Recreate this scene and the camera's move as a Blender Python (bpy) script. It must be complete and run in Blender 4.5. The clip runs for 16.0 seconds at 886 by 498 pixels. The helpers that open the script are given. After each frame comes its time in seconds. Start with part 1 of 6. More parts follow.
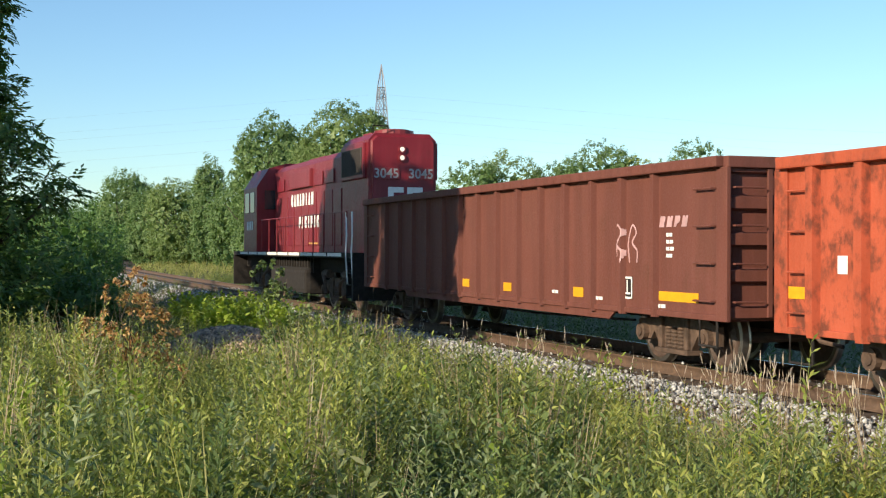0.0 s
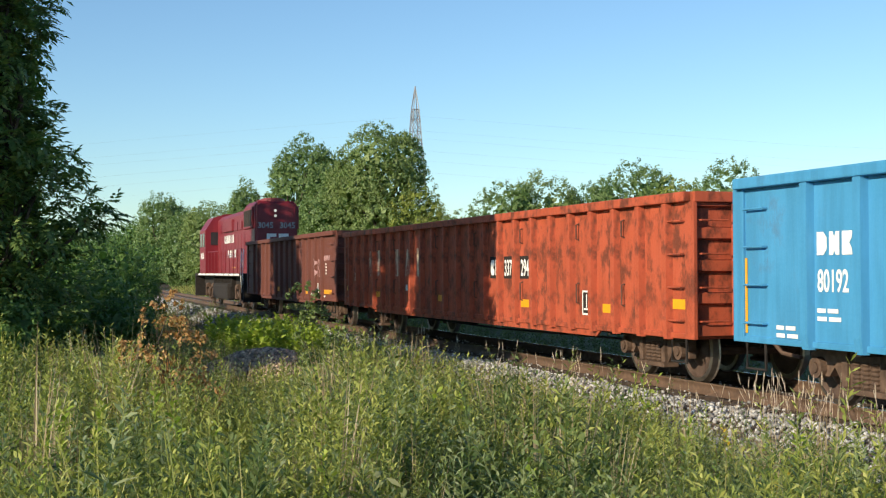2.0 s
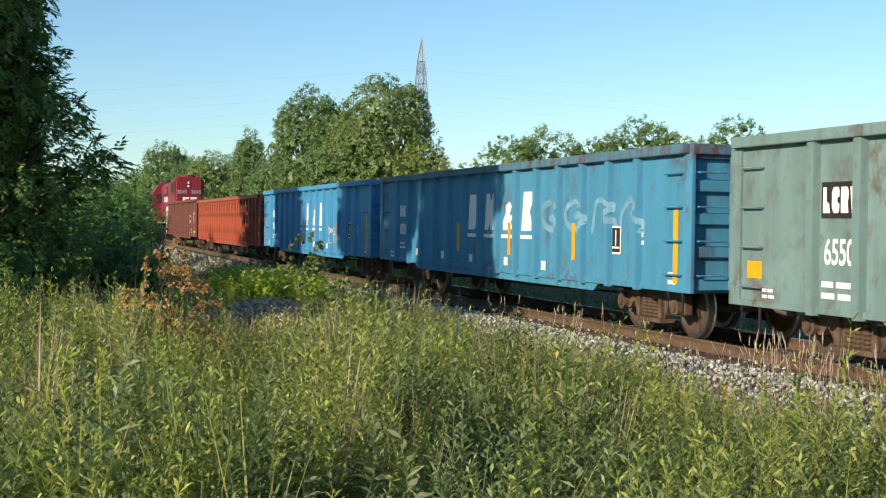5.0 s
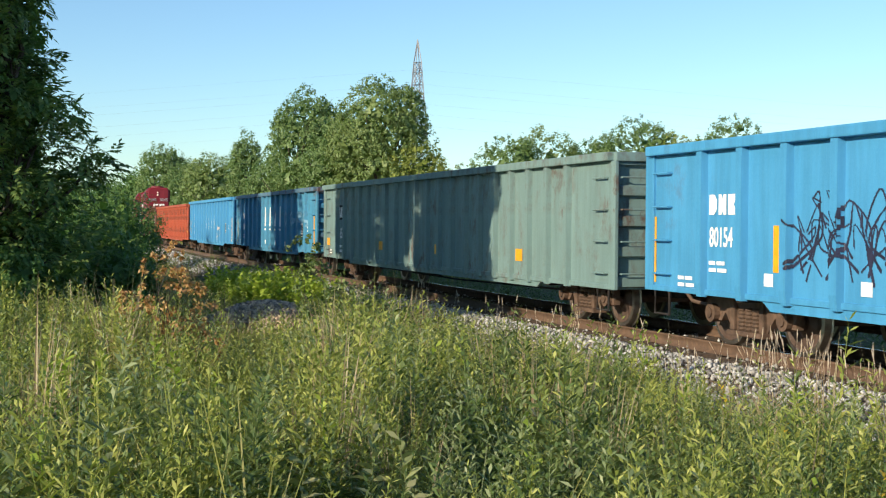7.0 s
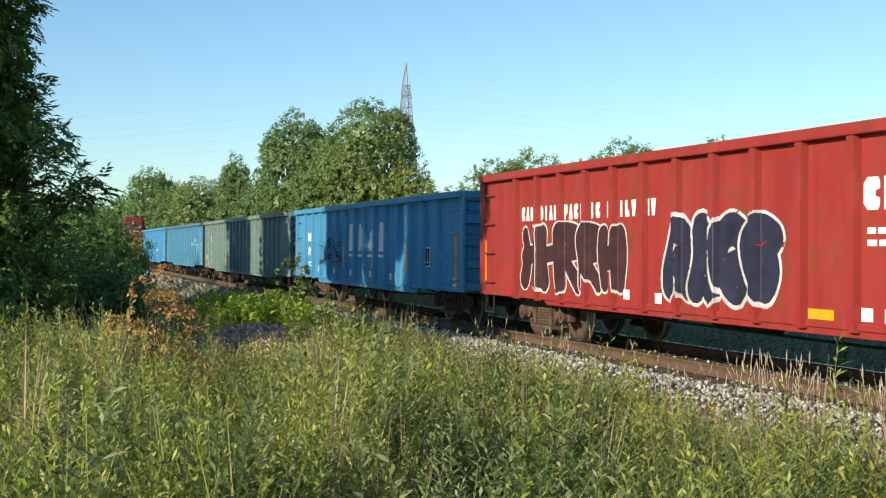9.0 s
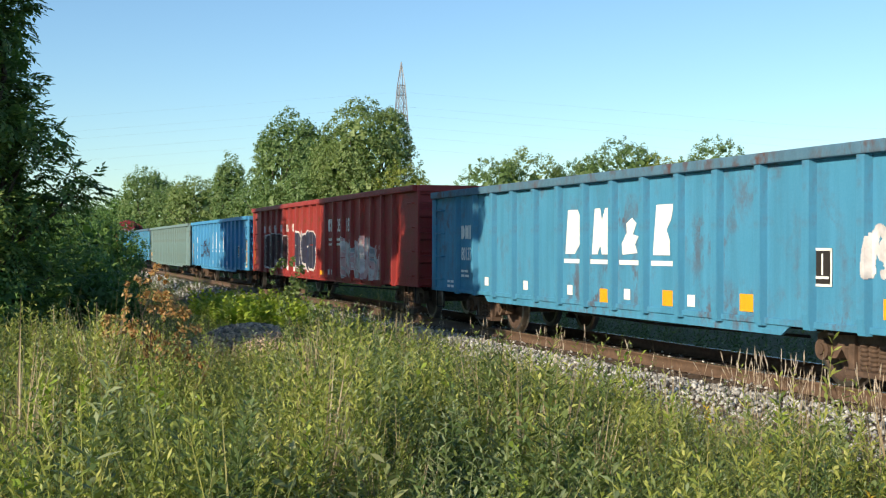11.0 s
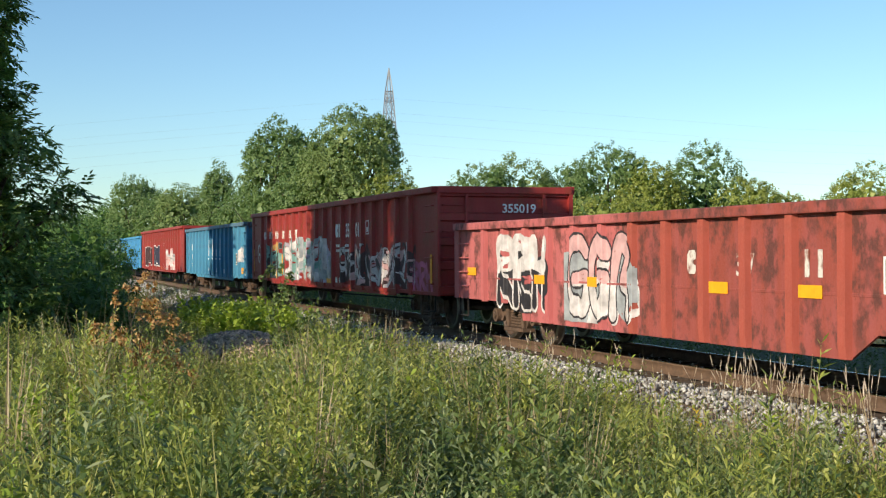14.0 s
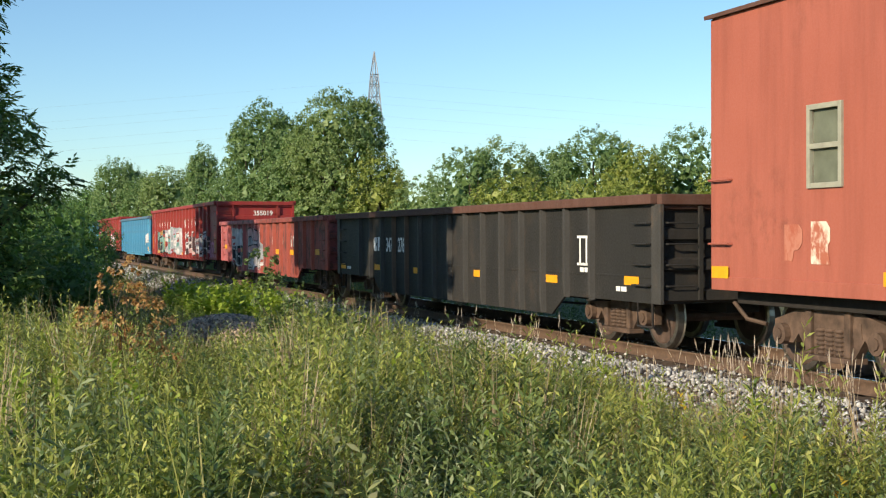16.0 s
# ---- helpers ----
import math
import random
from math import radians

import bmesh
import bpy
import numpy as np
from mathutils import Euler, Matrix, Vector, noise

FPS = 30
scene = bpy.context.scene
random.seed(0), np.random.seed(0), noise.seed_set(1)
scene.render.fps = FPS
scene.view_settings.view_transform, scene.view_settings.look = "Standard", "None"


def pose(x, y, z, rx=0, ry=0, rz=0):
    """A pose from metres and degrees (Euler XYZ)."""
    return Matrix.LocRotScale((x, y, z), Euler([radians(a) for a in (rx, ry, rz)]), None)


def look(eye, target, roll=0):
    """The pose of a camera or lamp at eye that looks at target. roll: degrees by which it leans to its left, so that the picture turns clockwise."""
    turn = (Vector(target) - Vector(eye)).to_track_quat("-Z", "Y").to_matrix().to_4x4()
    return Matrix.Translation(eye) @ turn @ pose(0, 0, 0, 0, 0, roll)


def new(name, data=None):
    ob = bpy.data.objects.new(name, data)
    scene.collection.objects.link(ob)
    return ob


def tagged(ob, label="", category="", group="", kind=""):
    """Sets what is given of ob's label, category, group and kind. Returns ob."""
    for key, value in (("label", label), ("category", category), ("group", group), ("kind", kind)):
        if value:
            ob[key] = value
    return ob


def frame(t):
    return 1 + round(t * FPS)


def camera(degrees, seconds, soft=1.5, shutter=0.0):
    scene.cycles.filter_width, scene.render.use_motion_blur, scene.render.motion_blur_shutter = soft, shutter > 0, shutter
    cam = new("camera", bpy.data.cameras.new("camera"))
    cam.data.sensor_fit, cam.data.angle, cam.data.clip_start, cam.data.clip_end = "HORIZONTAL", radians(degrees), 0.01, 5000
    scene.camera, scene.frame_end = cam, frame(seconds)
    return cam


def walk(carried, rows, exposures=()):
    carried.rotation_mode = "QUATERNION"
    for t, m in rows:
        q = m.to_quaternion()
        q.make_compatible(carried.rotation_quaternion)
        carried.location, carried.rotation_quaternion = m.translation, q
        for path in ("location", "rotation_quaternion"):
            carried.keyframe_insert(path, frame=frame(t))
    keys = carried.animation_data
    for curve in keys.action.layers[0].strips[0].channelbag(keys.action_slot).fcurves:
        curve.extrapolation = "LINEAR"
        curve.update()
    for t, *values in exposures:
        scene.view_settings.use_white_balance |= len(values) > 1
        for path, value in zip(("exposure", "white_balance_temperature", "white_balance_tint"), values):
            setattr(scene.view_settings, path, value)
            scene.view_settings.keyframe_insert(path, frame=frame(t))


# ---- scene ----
cam = camera(37.6, 16.0, soft=1.2)
walk(cam, [
    (0, pose(0, 0, 1.665, 89.995, -0.133, -0.388)),
    (0.5, pose(0, 0, 1.665, 89.688, 0.053, 0.010)),
    (1, pose(0, 0, 1.665, 90.344, 0.234, -0.298)),
    (1.5, pose(0, 0, 1.665, 90.508, 0.015, 0.494)),
    (2, pose(0, 0, 1.665, 90.930, 0.256, 1.148)),
    (2.5, pose(0, 0, 1.665, 91.379, 0.408, 1.579)),
    (3, pose(0, 0, 1.665, 90.461, -0.085, 1.360)),
    (3.5, pose(0, 0, 1.665, 89.598, -0.017, 1.443)),
    (4, pose(0, 0, 1.665, 89.156, 0.698, 1.211)),
    (4.5, pose(0, 0, 1.665, 89.636, 0.244, 1.245)),
    (5, pose(0, 0, 1.665, 88.880, -0.700, 1.302)),
    (7.5, pose(0, 0, 1.665, 88.956, -0.302, 1.145)),
    (8, pose(0, 0, 1.665, 89.632, -0.224, 1.111)),
    (8.5, pose(0, 0, 1.665, 90.008, -0.287, 0.861)),
    (9, pose(0, 0, 1.665, 89.909, -0.161, 0.703)),
    (11.5, pose(0, 0, 1.665, 89.886, -0.098, 0.391)),
    (12, pose(0, 0, 1.665, 89.618, 0.113, 0.171)),
    (12.5, pose(0, 0, 1.665, 89.726, 0.235, 0.154)),
    (13, pose(0, 0, 1.665, 90.000, 0.041, 0.345)),
    (13.5, pose(0, 0, 1.665, 90.139, 0.092, 0.163)),
    (14, pose(0, 0, 1.665, 90.146, 0.270, -0.002)),
    (14.5, pose(0, 0, 1.665, 89.690, 0.273, -0.216)),
    (15, pose(0, 0, 1.665, 89.619, 0.135, -0.392)),
    (15.5, pose(0, 0, 1.665, 89.573, 0.277, -0.436)),
    (16, pose(0, 0, 1.665, 89.420, 0.227, -0.650))
], exposures=[(0, 0.37), (0.5, 0.31), (1.5, 0.28), (2, 0.24), (3, 0.09), (4, 0.16), (5, 0.26), (7.5, 0.38), (9, 0.32), (12.5, 0.30), (14.5, 0.24), (15.5, 0.33), (16, 0.30)])

# ---- world, sun, exposure ----
SUN = Vector((-0.70, -0.71, 0.0)).normalized()
SUN_EL = radians(20.5)
world = bpy.data.worlds.new("sky")
scene.world = world
world.use_nodes = True
wn = world.node_tree.nodes
sky = wn.new("ShaderNodeTexSky")
sky.sky_type = "NISHITA"
sky.sun_disc = False
sky.sun_elevation = SUN_EL
sky.sun_rotation = math.atan2(SUN.x, SUN.y)
sky.air_density, sky.dust_density, sky.ozone_density = 1.0, 0.15, 1.5
wn["Background"].inputs["Strength"].default_value = 0.125
tint = wn.new("ShaderNodeMix")
tint.data_type, tint.blend_type = "RGBA", "MULTIPLY"
tint.inputs[0].default_value, tint.inputs[7].default_value = 1.0, (0.71, 0.90, 1.05, 1)
world.node_tree.links.new(sky.outputs["Color"], tint.inputs[6])
world.node_tree.links.new(tint.outputs[2], wn["Background"].inputs["Color"])
sun = new("sun", bpy.data.lights.new("sun", "SUN"))
sun.data.energy, sun.data.angle, sun.data.color = 5.0, radians(0.55), (1.0, 0.86, 0.64)
sun.matrix_basis = look((SUN * math.cos(SUN_EL) + Vector((0, 0, math.sin(SUN_EL)))) * 100, (0, 0, 0))


# ---- materials ----
def nodes_of(name):
    m = bpy.data.materials.new(name)
    m.use_nodes = True
    nt = m.node_tree
    return m, nt, nt.nodes["Principled BSDF"]


def noise_node(nt, scale, detail=4, coord=None, stretch=None, rough=0.6):
    n = nt.nodes.new("ShaderNodeTexNoise")
    n.inputs["Scale"].default_value, n.inputs["Detail"].default_value = scale, detail
    n.inputs["Roughness"].default_value = rough
    if coord is None:
        coord = nt.nodes.new("ShaderNodeTexCoord").outputs["Object"]
    if stretch:
        mp = nt.nodes.new("ShaderNodeMapping")
        mp.inputs["Scale"].default_value = stretch
        nt.links.new(coord, mp.inputs["Vector"])
        coord = mp.outputs["Vector"]
    nt.links.new(coord, n.inputs["Vector"])
    return n


def ramp(nt, src, stops):
    r = nt.nodes.new("ShaderNodeValToRGB")
    e = r.color_ramp.elements
    while len(e) < len(stops):
        e.new(0.5)
    for el, (p, c) in zip(e, stops):
        el.position, el.color = p, (*c, 1) if len(c) == 3 else c
    nt.links.new(src, r.inputs["Fac"])
    return r.outputs["Color"]


def mixc(nt, fac, a, b, mode="MIX"):
    m = nt.nodes.new("ShaderNodeMix")
    m.data_type, m.blend_type = "RGBA", mode
    for key, val in ((0, fac), (6, a), (7, b)):
        if isinstance(val, (int, float)):
            m.inputs[key].default_value = val
        elif isinstance(val, tuple):
            m.inputs[key].default_value = (*val, 1)
        else:
            nt.links.new(val, m.inputs[key])
    return m.outputs[2]


def bump(nt, bs, src, strength, dist=0.02):
    b = nt.nodes.new("ShaderNodeBump")
    b.inputs["Strength"].default_value, b.inputs["Distance"].default_value = strength, dist
    nt.links.new(src, b.inputs["Height"])
    nt.links.new(b.outputs["Normal"], bs.inputs["Normal"])


def g(v):
    return (v, v, v)


def painted(name, col, rust=0.3, rough=0.55, rust_col=(0.10, 0.035, 0.018), fade=0.35, blotch=1.0, second=None):
    """Weathered paint on steel: faded patches, vertical streaks and rust."""
    m, nt, bs = nodes_of(name)
    tc = nt.nodes.new("ShaderNodeTexCoord").outputs["Object"]
    big = noise_node(nt, 0.9 * blotch, 5, tc)
    streak = noise_node(nt, 1.0, 5, tc, (5.0, 5.0, 0.45))
    fine = noise_node(nt, 30.0, 5, tc, None, 0.7)
    stain = noise_node(nt, 4.2, 7, tc, (1.0, 1.0, 0.7), 0.68)
    faded = tuple(min(1, c * 1.25 + 0.03) for c in col)
    dark = tuple(c * 0.68 for c in col)
    base = col
    if second:
        # the rear part of the side is painted in another colour, with a ragged edge
        sep = nt.nodes.new("ShaderNodeSeparateXYZ")
        nt.links.new(tc, sep.inputs[0])
        edge = nt.nodes.new("ShaderNodeMath")
        edge.operation = "MULTIPLY_ADD"
        nt.links.new(stain.outputs["Fac"], edge.inputs[0])
        edge.inputs[1].default_value = 1.6
        nt.links.new(sep.outputs[0], edge.inputs[2])
        place_x = nt.nodes.new("ShaderNodeMapRange")
        nt.links.new(edge.outputs[0], place_x.inputs[0])
        place_x.inputs[1].default_value, place_x.inputs[2].default_value = second[1] + 0.5, second[1] + 1.3
        base = mixc(nt, place_x.outputs[0], second[0], col)
    c1 = mixc(nt, ramp(nt, big.outputs["Fac"], [(0.35, g(0)), (0.7, g(fade))]), base, faded)
    c2 = mixc(nt, ramp(nt, streak.outputs["Fac"], [(0.40, g(0.45)), (0.58, g(0))]), c1, dark)
    spots = nt.nodes.new("ShaderNodeMath")
    spots.operation = "MULTIPLY"
    nt.links.new(ramp(nt, stain.outputs["Fac"], [(0.47, g(0)), (0.60, g(0.85))]), spots.inputs[0])
    nt.links.new(ramp(nt, big.outputs["Fac"], [(0.62 - rust * 0.4, g(0)), (0.86 - rust * 0.4, g(1))]), spots.inputs[1])
    c3 = mixc(nt, spots.outputs[0], c2, rust_col)
    nt.links.new(c3, bs.inputs["Base Color"])
    nt.links.new(ramp(nt, fine.outputs["Fac"], [(0.3, g(rough - 0.1)), (0.7, g(min(1, rough + 0.25)))]), bs.inputs["Roughness"])
    bump(nt, bs, fine.outputs["Fac"], 0.25, 0.01)
    return m


def plain(name, col, rough=0.6, metal=0.0, var=0.3, scale=8.0, bumpy=0.2, glow=0.0):
    m, nt, bs = nodes_of(name)
    n = noise_node(nt, scale, 5)
    lo, hi = tuple(c * (1 - var) for c in col), tuple(min(1, c * (1 + var)) for c in col)
    nt.links.new(ramp(nt, n.outputs["Fac"], [(0.3, lo), (0.7, hi)]), bs.inputs["Base Color"])
    bs.inputs["Roughness"].default_value, bs.inputs["Metallic"].default_value = rough, metal
    if bumpy:
        bump(nt, bs, n.outputs["Fac"], bumpy, 0.02)
    if glow:
        bs.inputs["Emission Color"].default_value = (1.0, 0.9, 0.7, 1)
        bs.inputs["Emission Strength"].default_value = glow
    return m


def leafy(name, stops, rough=0.55, through_light=0.35):
    """Leaves: colour varies leaf by leaf and in drifts, with light coming through."""
    m, nt, bs = nodes_of(name)
    geo = nt.nodes.new("ShaderNodeNewGeometry")
    drift = noise_node(nt, 1.5, 3)
    mx = nt.nodes.new("ShaderNodeMath")
    mx.operation = "MULTIPLY_ADD"
    nt.links.new(geo.outputs["Random Per Island"], mx.inputs[0])
    mx.inputs[1].default_value = 0.5
    mul = nt.nodes.new("ShaderNodeMath")
    mul.operation = "MULTIPLY"
    nt.links.new(drift.outputs["Fac"], mul.inputs[0])
    mul.inputs[1].default_value = 0.62
    nt.links.new(mul.outputs[0], mx.inputs[2])
    col = ramp(nt, mx.outputs[0], stops)
    nt.links.new(col, bs.inputs["Base Color"])
    bs.inputs["Roughness"].default_value = rough
    tr = nt.nodes.new("ShaderNodeBsdfTranslucent")
    warm = mixc(nt, 1.0, col, (1.0, 1.15, 0.55), "MULTIPLY")
    nt.links.new(warm, tr.inputs["Color"])
    mix = nt.nodes.new("ShaderNodeMixShader")
    mix.inputs[0].default_value = through_light
    nt.links.new(bs.outputs[0], mix.inputs[1])
    nt.links.new(tr.outputs[0], mix.inputs[2])
    nt.links.new(mix.outputs[0], nt.nodes["Material Output"].inputs["Surface"])
    return m


def worn_letters(name, under, col):
    """Old painted letters with the wagon's colour showing through in patches."""
    m, nt, bs = nodes_of(name)
    n = noise_node(nt, 5.0, 7, None, (1, 1, 0.6), 0.7)
    nt.links.new(ramp(nt, n.outputs["Fac"], [(0.42, under), (0.55, col)]), bs.inputs["Base Color"])
    bs.inputs["Roughness"].default_value = 0.65
    return m


M = dict(
    brown=painted("brown_paint", (0.150, 0.045, 0.030), 0.35, 0.65, blotch=0.7),
    orange=painted("orange_paint", (0.43, 0.082, 0.034), 0.90, 0.6, (0.10, 0.030, 0.016), blotch=1.1),
    blue=painted("blue_paint", (0.055, 0.27, 0.50), 0.12, 0.5),
    blue_worn=painted("worn_blue_paint", (0.055, 0.245, 0.40), 0.42, 0.6),
    teal=painted("grey_green_paint", (0.155, 0.245, 0.24), 0.45, 0.6),
    red=painted("red_paint", (0.300, 0.026, 0.023), 0.55, 0.5, (0.19, 0.045, 0.020), blotch=1.6),
    pink=painted("faded_pink_red_paint", (0.46, 0.125, 0.125), 0.95, 0.6, (0.075, 0.030, 0.024), fade=0.12, blotch=1.4, second=((0.25, 0.052, 0.034), 0.6)),
    pink_post=painted("faded_pink_post_paint", (0.47, 0.12, 0.12), 0.2, 0.6),
    brick_post=painted("brick_red_post_paint", (0.36, 0.075, 0.050), 0.45, 0.6),
    black=painted("black_paint", (0.019, 0.017, 0.015), 0.35, 0.6, (0.060, 0.042, 0.030)),
    black_post=painted("scuffed_black_post_paint", (0.046, 0.042, 0.038), 0.3, 0.6, (0.14, 0.085, 0.05)),
    rust_post=painted("rust_run_post_paint", (0.10, 0.060, 0.038), 0.5, 0.7, (0.19, 0.11, 0.065)),
    caboose=painted("orange_red_paint", (0.36, 0.100, 0.064), 0.25, 0.6, blotch=0.5),
    loco=painted("locomotive_red_paint", (0.20, 0.010, 0.020), 0.10, 0.38, (0.06, 0.02, 0.015)),
    # Paler patches: dust, with the sun's glare on the hood put into the colour.
    loco_dust_glare=painted("dust_and_glare_red_paint", (0.21, 0.022, 0.030), 0.2, 0.42, fade=0.45, blotch=0.6),
    rim=painted("dark_rim_rust", (0.11, 0.05, 0.035), 0.5, 0.7),
    rim_blue=painted("scraped_blue_rim", (0.075, 0.17, 0.25), 0.65, 0.6),
    steel=plain("truck_steel", (0.100, 0.062, 0.043), 0.8, 0.0, 0.5, 6.0, 0.4),
    wheel=plain("wheel_steel", (0.085, 0.055, 0.042), 0.6, 0.0, 0.4, 7.0),
    tread=plain("polished_tread", (0.42, 0.38, 0.34), 0.42, 1.0, 0.25),
    dark=plain("underframe_black", (0.020, 0.016, 0.014), 0.95, 0.0, 0.4),
    grille=plain("radiator_grille", (0.055, 0.045, 0.040), 0.7, 0.0, 0.3, 20),
    white=plain("white_lettering", (0.80, 0.79, 0.76), 0.6, 0.0, 0.08, 10),
    yellow=plain("yellow_reflector", (0.82, 0.36, 0.015), 0.4, 0.0, 0.1),
    rail=plain("rusty_rail", (0.115, 0.070, 0.045), 0.75, 0.0, 0.35, 9),
    railtop=plain("polished_rail_head", (0.6, 0.58, 0.56), 0.25, 1.0, 0.05),
    tie=plain("weathered_tie", (0.085, 0.060, 0.045), 0.9, 0.0, 0.4, 12, 0.5),
    glass=plain("dark_window_glass", (0.03, 0.035, 0.04), 0.08, 0.0, 0.1, 3, 0),
    worn=worn_letters("worn_cream_lettering", (0.36, 0.068, 0.030), (0.62, 0.50, 0.36)),
    worn_pale=worn_letters("worn_pale_lettering", (0.40, 0.12, 0.07), (0.75, 0.62, 0.50)),
    worn_faint=worn_letters("faint_lettering", (0.38, 0.10, 0.058), (0.46, 0.18, 0.12)),
    worn_white=worn_letters("worn_white_lettering", (0.20, 0.06, 0.04), (0.60, 0.56, 0.52)),
    lens=plain("headlight_lens", (0.8, 0.75, 0.65), 0.2, 0.0, 0.1, 3, 0, 0.35),
    metal=plain("galvanised_steel", (0.26, 0.27, 0.29), 0.55, 0.3, 0.15),
    bark=plain("tree_bark", (0.085, 0.065, 0.050), 0.9, 0.0, 0.4, 10, 0.6),
    frame_grey=plain("window_frame_grey", (0.33, 0.32, 0.25), 0.6, 0.0, 0.15),
    # Pane kept pale: the window's reflection is painted into its colour.
    pane=plain("pale_reflection_pane", (0.14, 0.15, 0.11), 0.15, 0.0, 0.3, 2, 0),
    spray_black=plain("black_spray_paint", (0.025, 0.022, 0.028), 0.55, 0.0, 0.42, 3.2, 0),
    spray_white=plain("white_spray_paint", (0.56, 0.52, 0.52), 0.55, 0.0, 0.42, 3.2, 0),
    spray_and_shade_grey=plain("grey_spray_and_shade_paint", (0.30, 0.32, 0.34), 0.55, 0.0, 0.42, 3.2, 0),
    spray_teal=plain("teal_spray_paint", (0.15, 0.29, 0.27), 0.55, 0.0, 0.42, 3.2, 0),
    spray_ochre=plain("ochre_spray_paint", (0.50, 0.28, 0.08), 0.55, 0.0, 0.42, 3.2, 0),
    spray_plum=plain("plum_spray_paint", (0.050, 0.018, 0.022), 0.55, 0.0, 0.42, 3.2, 0),
    spray_navy=plain("navy_spray_paint", (0.020, 0.022, 0.050), 0.55, 0.0, 0.42, 3.2, 0),
    spray_sky=plain("pale_blue_spray_paint", (0.16, 0.32, 0.44), 0.6, 0.0, 0.35, 3.2, 0),
    spray_lilac=plain("lilac_spray_paint", (0.42, 0.36, 0.45), 0.6, 0.0, 0.35, 3.2, 0),
    spray_rose=plain("rose_spray_paint", (0.55, 0.33, 0.33), 0.55, 0.0, 0.3, 3.2, 0),
    spray_magenta=plain("magenta_spray_paint", (0.45, 0.10, 0.20), 0.55, 0.0, 0.42, 3.2, 0),
    stalk=plain("dry_stalk", (0.36, 0.25, 0.15), 0.8, 0.0, 0.3),
    tree=leafy("tree_leaves", [(0.15, (0.090, 0.160, 0.052)), (0.5, (0.150, 0.240, 0.082)), (0.85, (0.235, 0.330, 0.125))]),
    tree_light=leafy("light_tree_leaves", [(0.15, (0.120, 0.185, 0.058)), (0.5, (0.200, 0.280, 0.092)), (0.85, (0.290, 0.370, 0.150))]),
    tree_yellow=leafy("yellowish_bush_leaves", [(0.15, (0.160, 0.210, 0.040)), (0.5, (0.270, 0.320, 0.065)), (0.85, (0.400, 0.430, 0.120))]),
    tree_dark=leafy("dark_tree_leaves", [(0.15, (0.053, 0.122, 0.036)), (0.5, (0.098, 0.193, 0.052)), (0.85, (0.191, 0.305, 0.082))]),
    sumac=leafy("slender_tree_leaves", [(0.15, (0.070, 0.135, 0.045)), (0.5, (0.130, 0.215, 0.065)), (0.85, (0.300, 0.370, 0.120))], 0.45, 0.4),
    weed=leafy("weed_leaves", [(0.15, (0.130, 0.185, 0.036)), (0.5, (0.300, 0.345, 0.074)), (0.85, (0.530, 0.520, 0.155))], 0.5, 0.3),
    weed_dark=leafy("dark_weed_leaves", [(0.15, (0.050, 0.092, 0.026)), (0.5, (0.105, 0.160, 0.042)), (0.85, (0.215, 0.260, 0.088))], 0.5, 0.22),
    sage=leafy("grey_green_leaves", [(0.15, (0.150, 0.194, 0.088)), (0.5, (0.262, 0.321, 0.150)), (0.85, (0.430, 0.467, 0.255))]),
    grass=leafy("grass_blades", [(0.15, (0.139, 0.190, 0.038)), (0.5, (0.238, 0.266, 0.061)), (0.85, (0.420, 0.370, 0.150))], 0.6, 0.25),
    dry=leafy("dry_grass", [(0.15, (0.22, 0.16, 0.09)), (0.5, (0.36, 0.28, 0.17)), (0.85, (0.52, 0.43, 0.30))], 0.7, 0.25),
    pale_dry=leafy("pale_seed_heads", [(0.15, (0.42, 0.33, 0.26)), (0.5, (0.58, 0.48, 0.40)), (0.85, (0.72, 0.62, 0.54))], 0.7, 0.3),
    brown_leaf=leafy("browned_leaves", [(0.15, (0.246, 0.113, 0.050)), (0.5, (0.462, 0.246, 0.098)), (0.85, (0.647, 0.454, 0.195))]),
    lime=leafy("yellow_green_leaves", [(0.15, (0.20, 0.30, 0.03)), (0.5, (0.30, 0.40, 0.05)), (0.85, (0.46, 0.52, 0.10))]),
    pale=leafy("pale_leaves", [(0.15, (0.20, 0.23, 0.09)), (0.5, (0.30, 0.33, 0.14)), (0.85, (0.45, 0.43, 0.22))]),
    bloom=leafy("yellow_flowers", [(0.15, (0.55, 0.36, 0.02)), (0.5, (0.65, 0.45, 0.03)), (0.85, (0.7, 0.5, 0.1))]),
)


def ground_material():
    m, nt, bs = nodes_of("meadow_soil")
    a, b = noise_node(nt, 0.35, 5), noise_node(nt, 9.0, 6)
    c = mixc(nt, a.outputs["Fac"], ramp(nt, b.outputs["Fac"], [(0.3, (0.045, 0.055, 0.02)), (0.7, (0.10, 0.115, 0.035))]),
             ramp(nt, b.outputs["Fac"], [(0.3, (0.07, 0.065, 0.03)), (0.7, (0.17, 0.16, 0.06))]))
    nt.links.new(c, bs.inputs["Base Color"])
    bs.inputs["Roughness"].default_value = 0.95
    bump(nt, bs, b.outputs["Fac"], 0.8, 0.1)
    return m


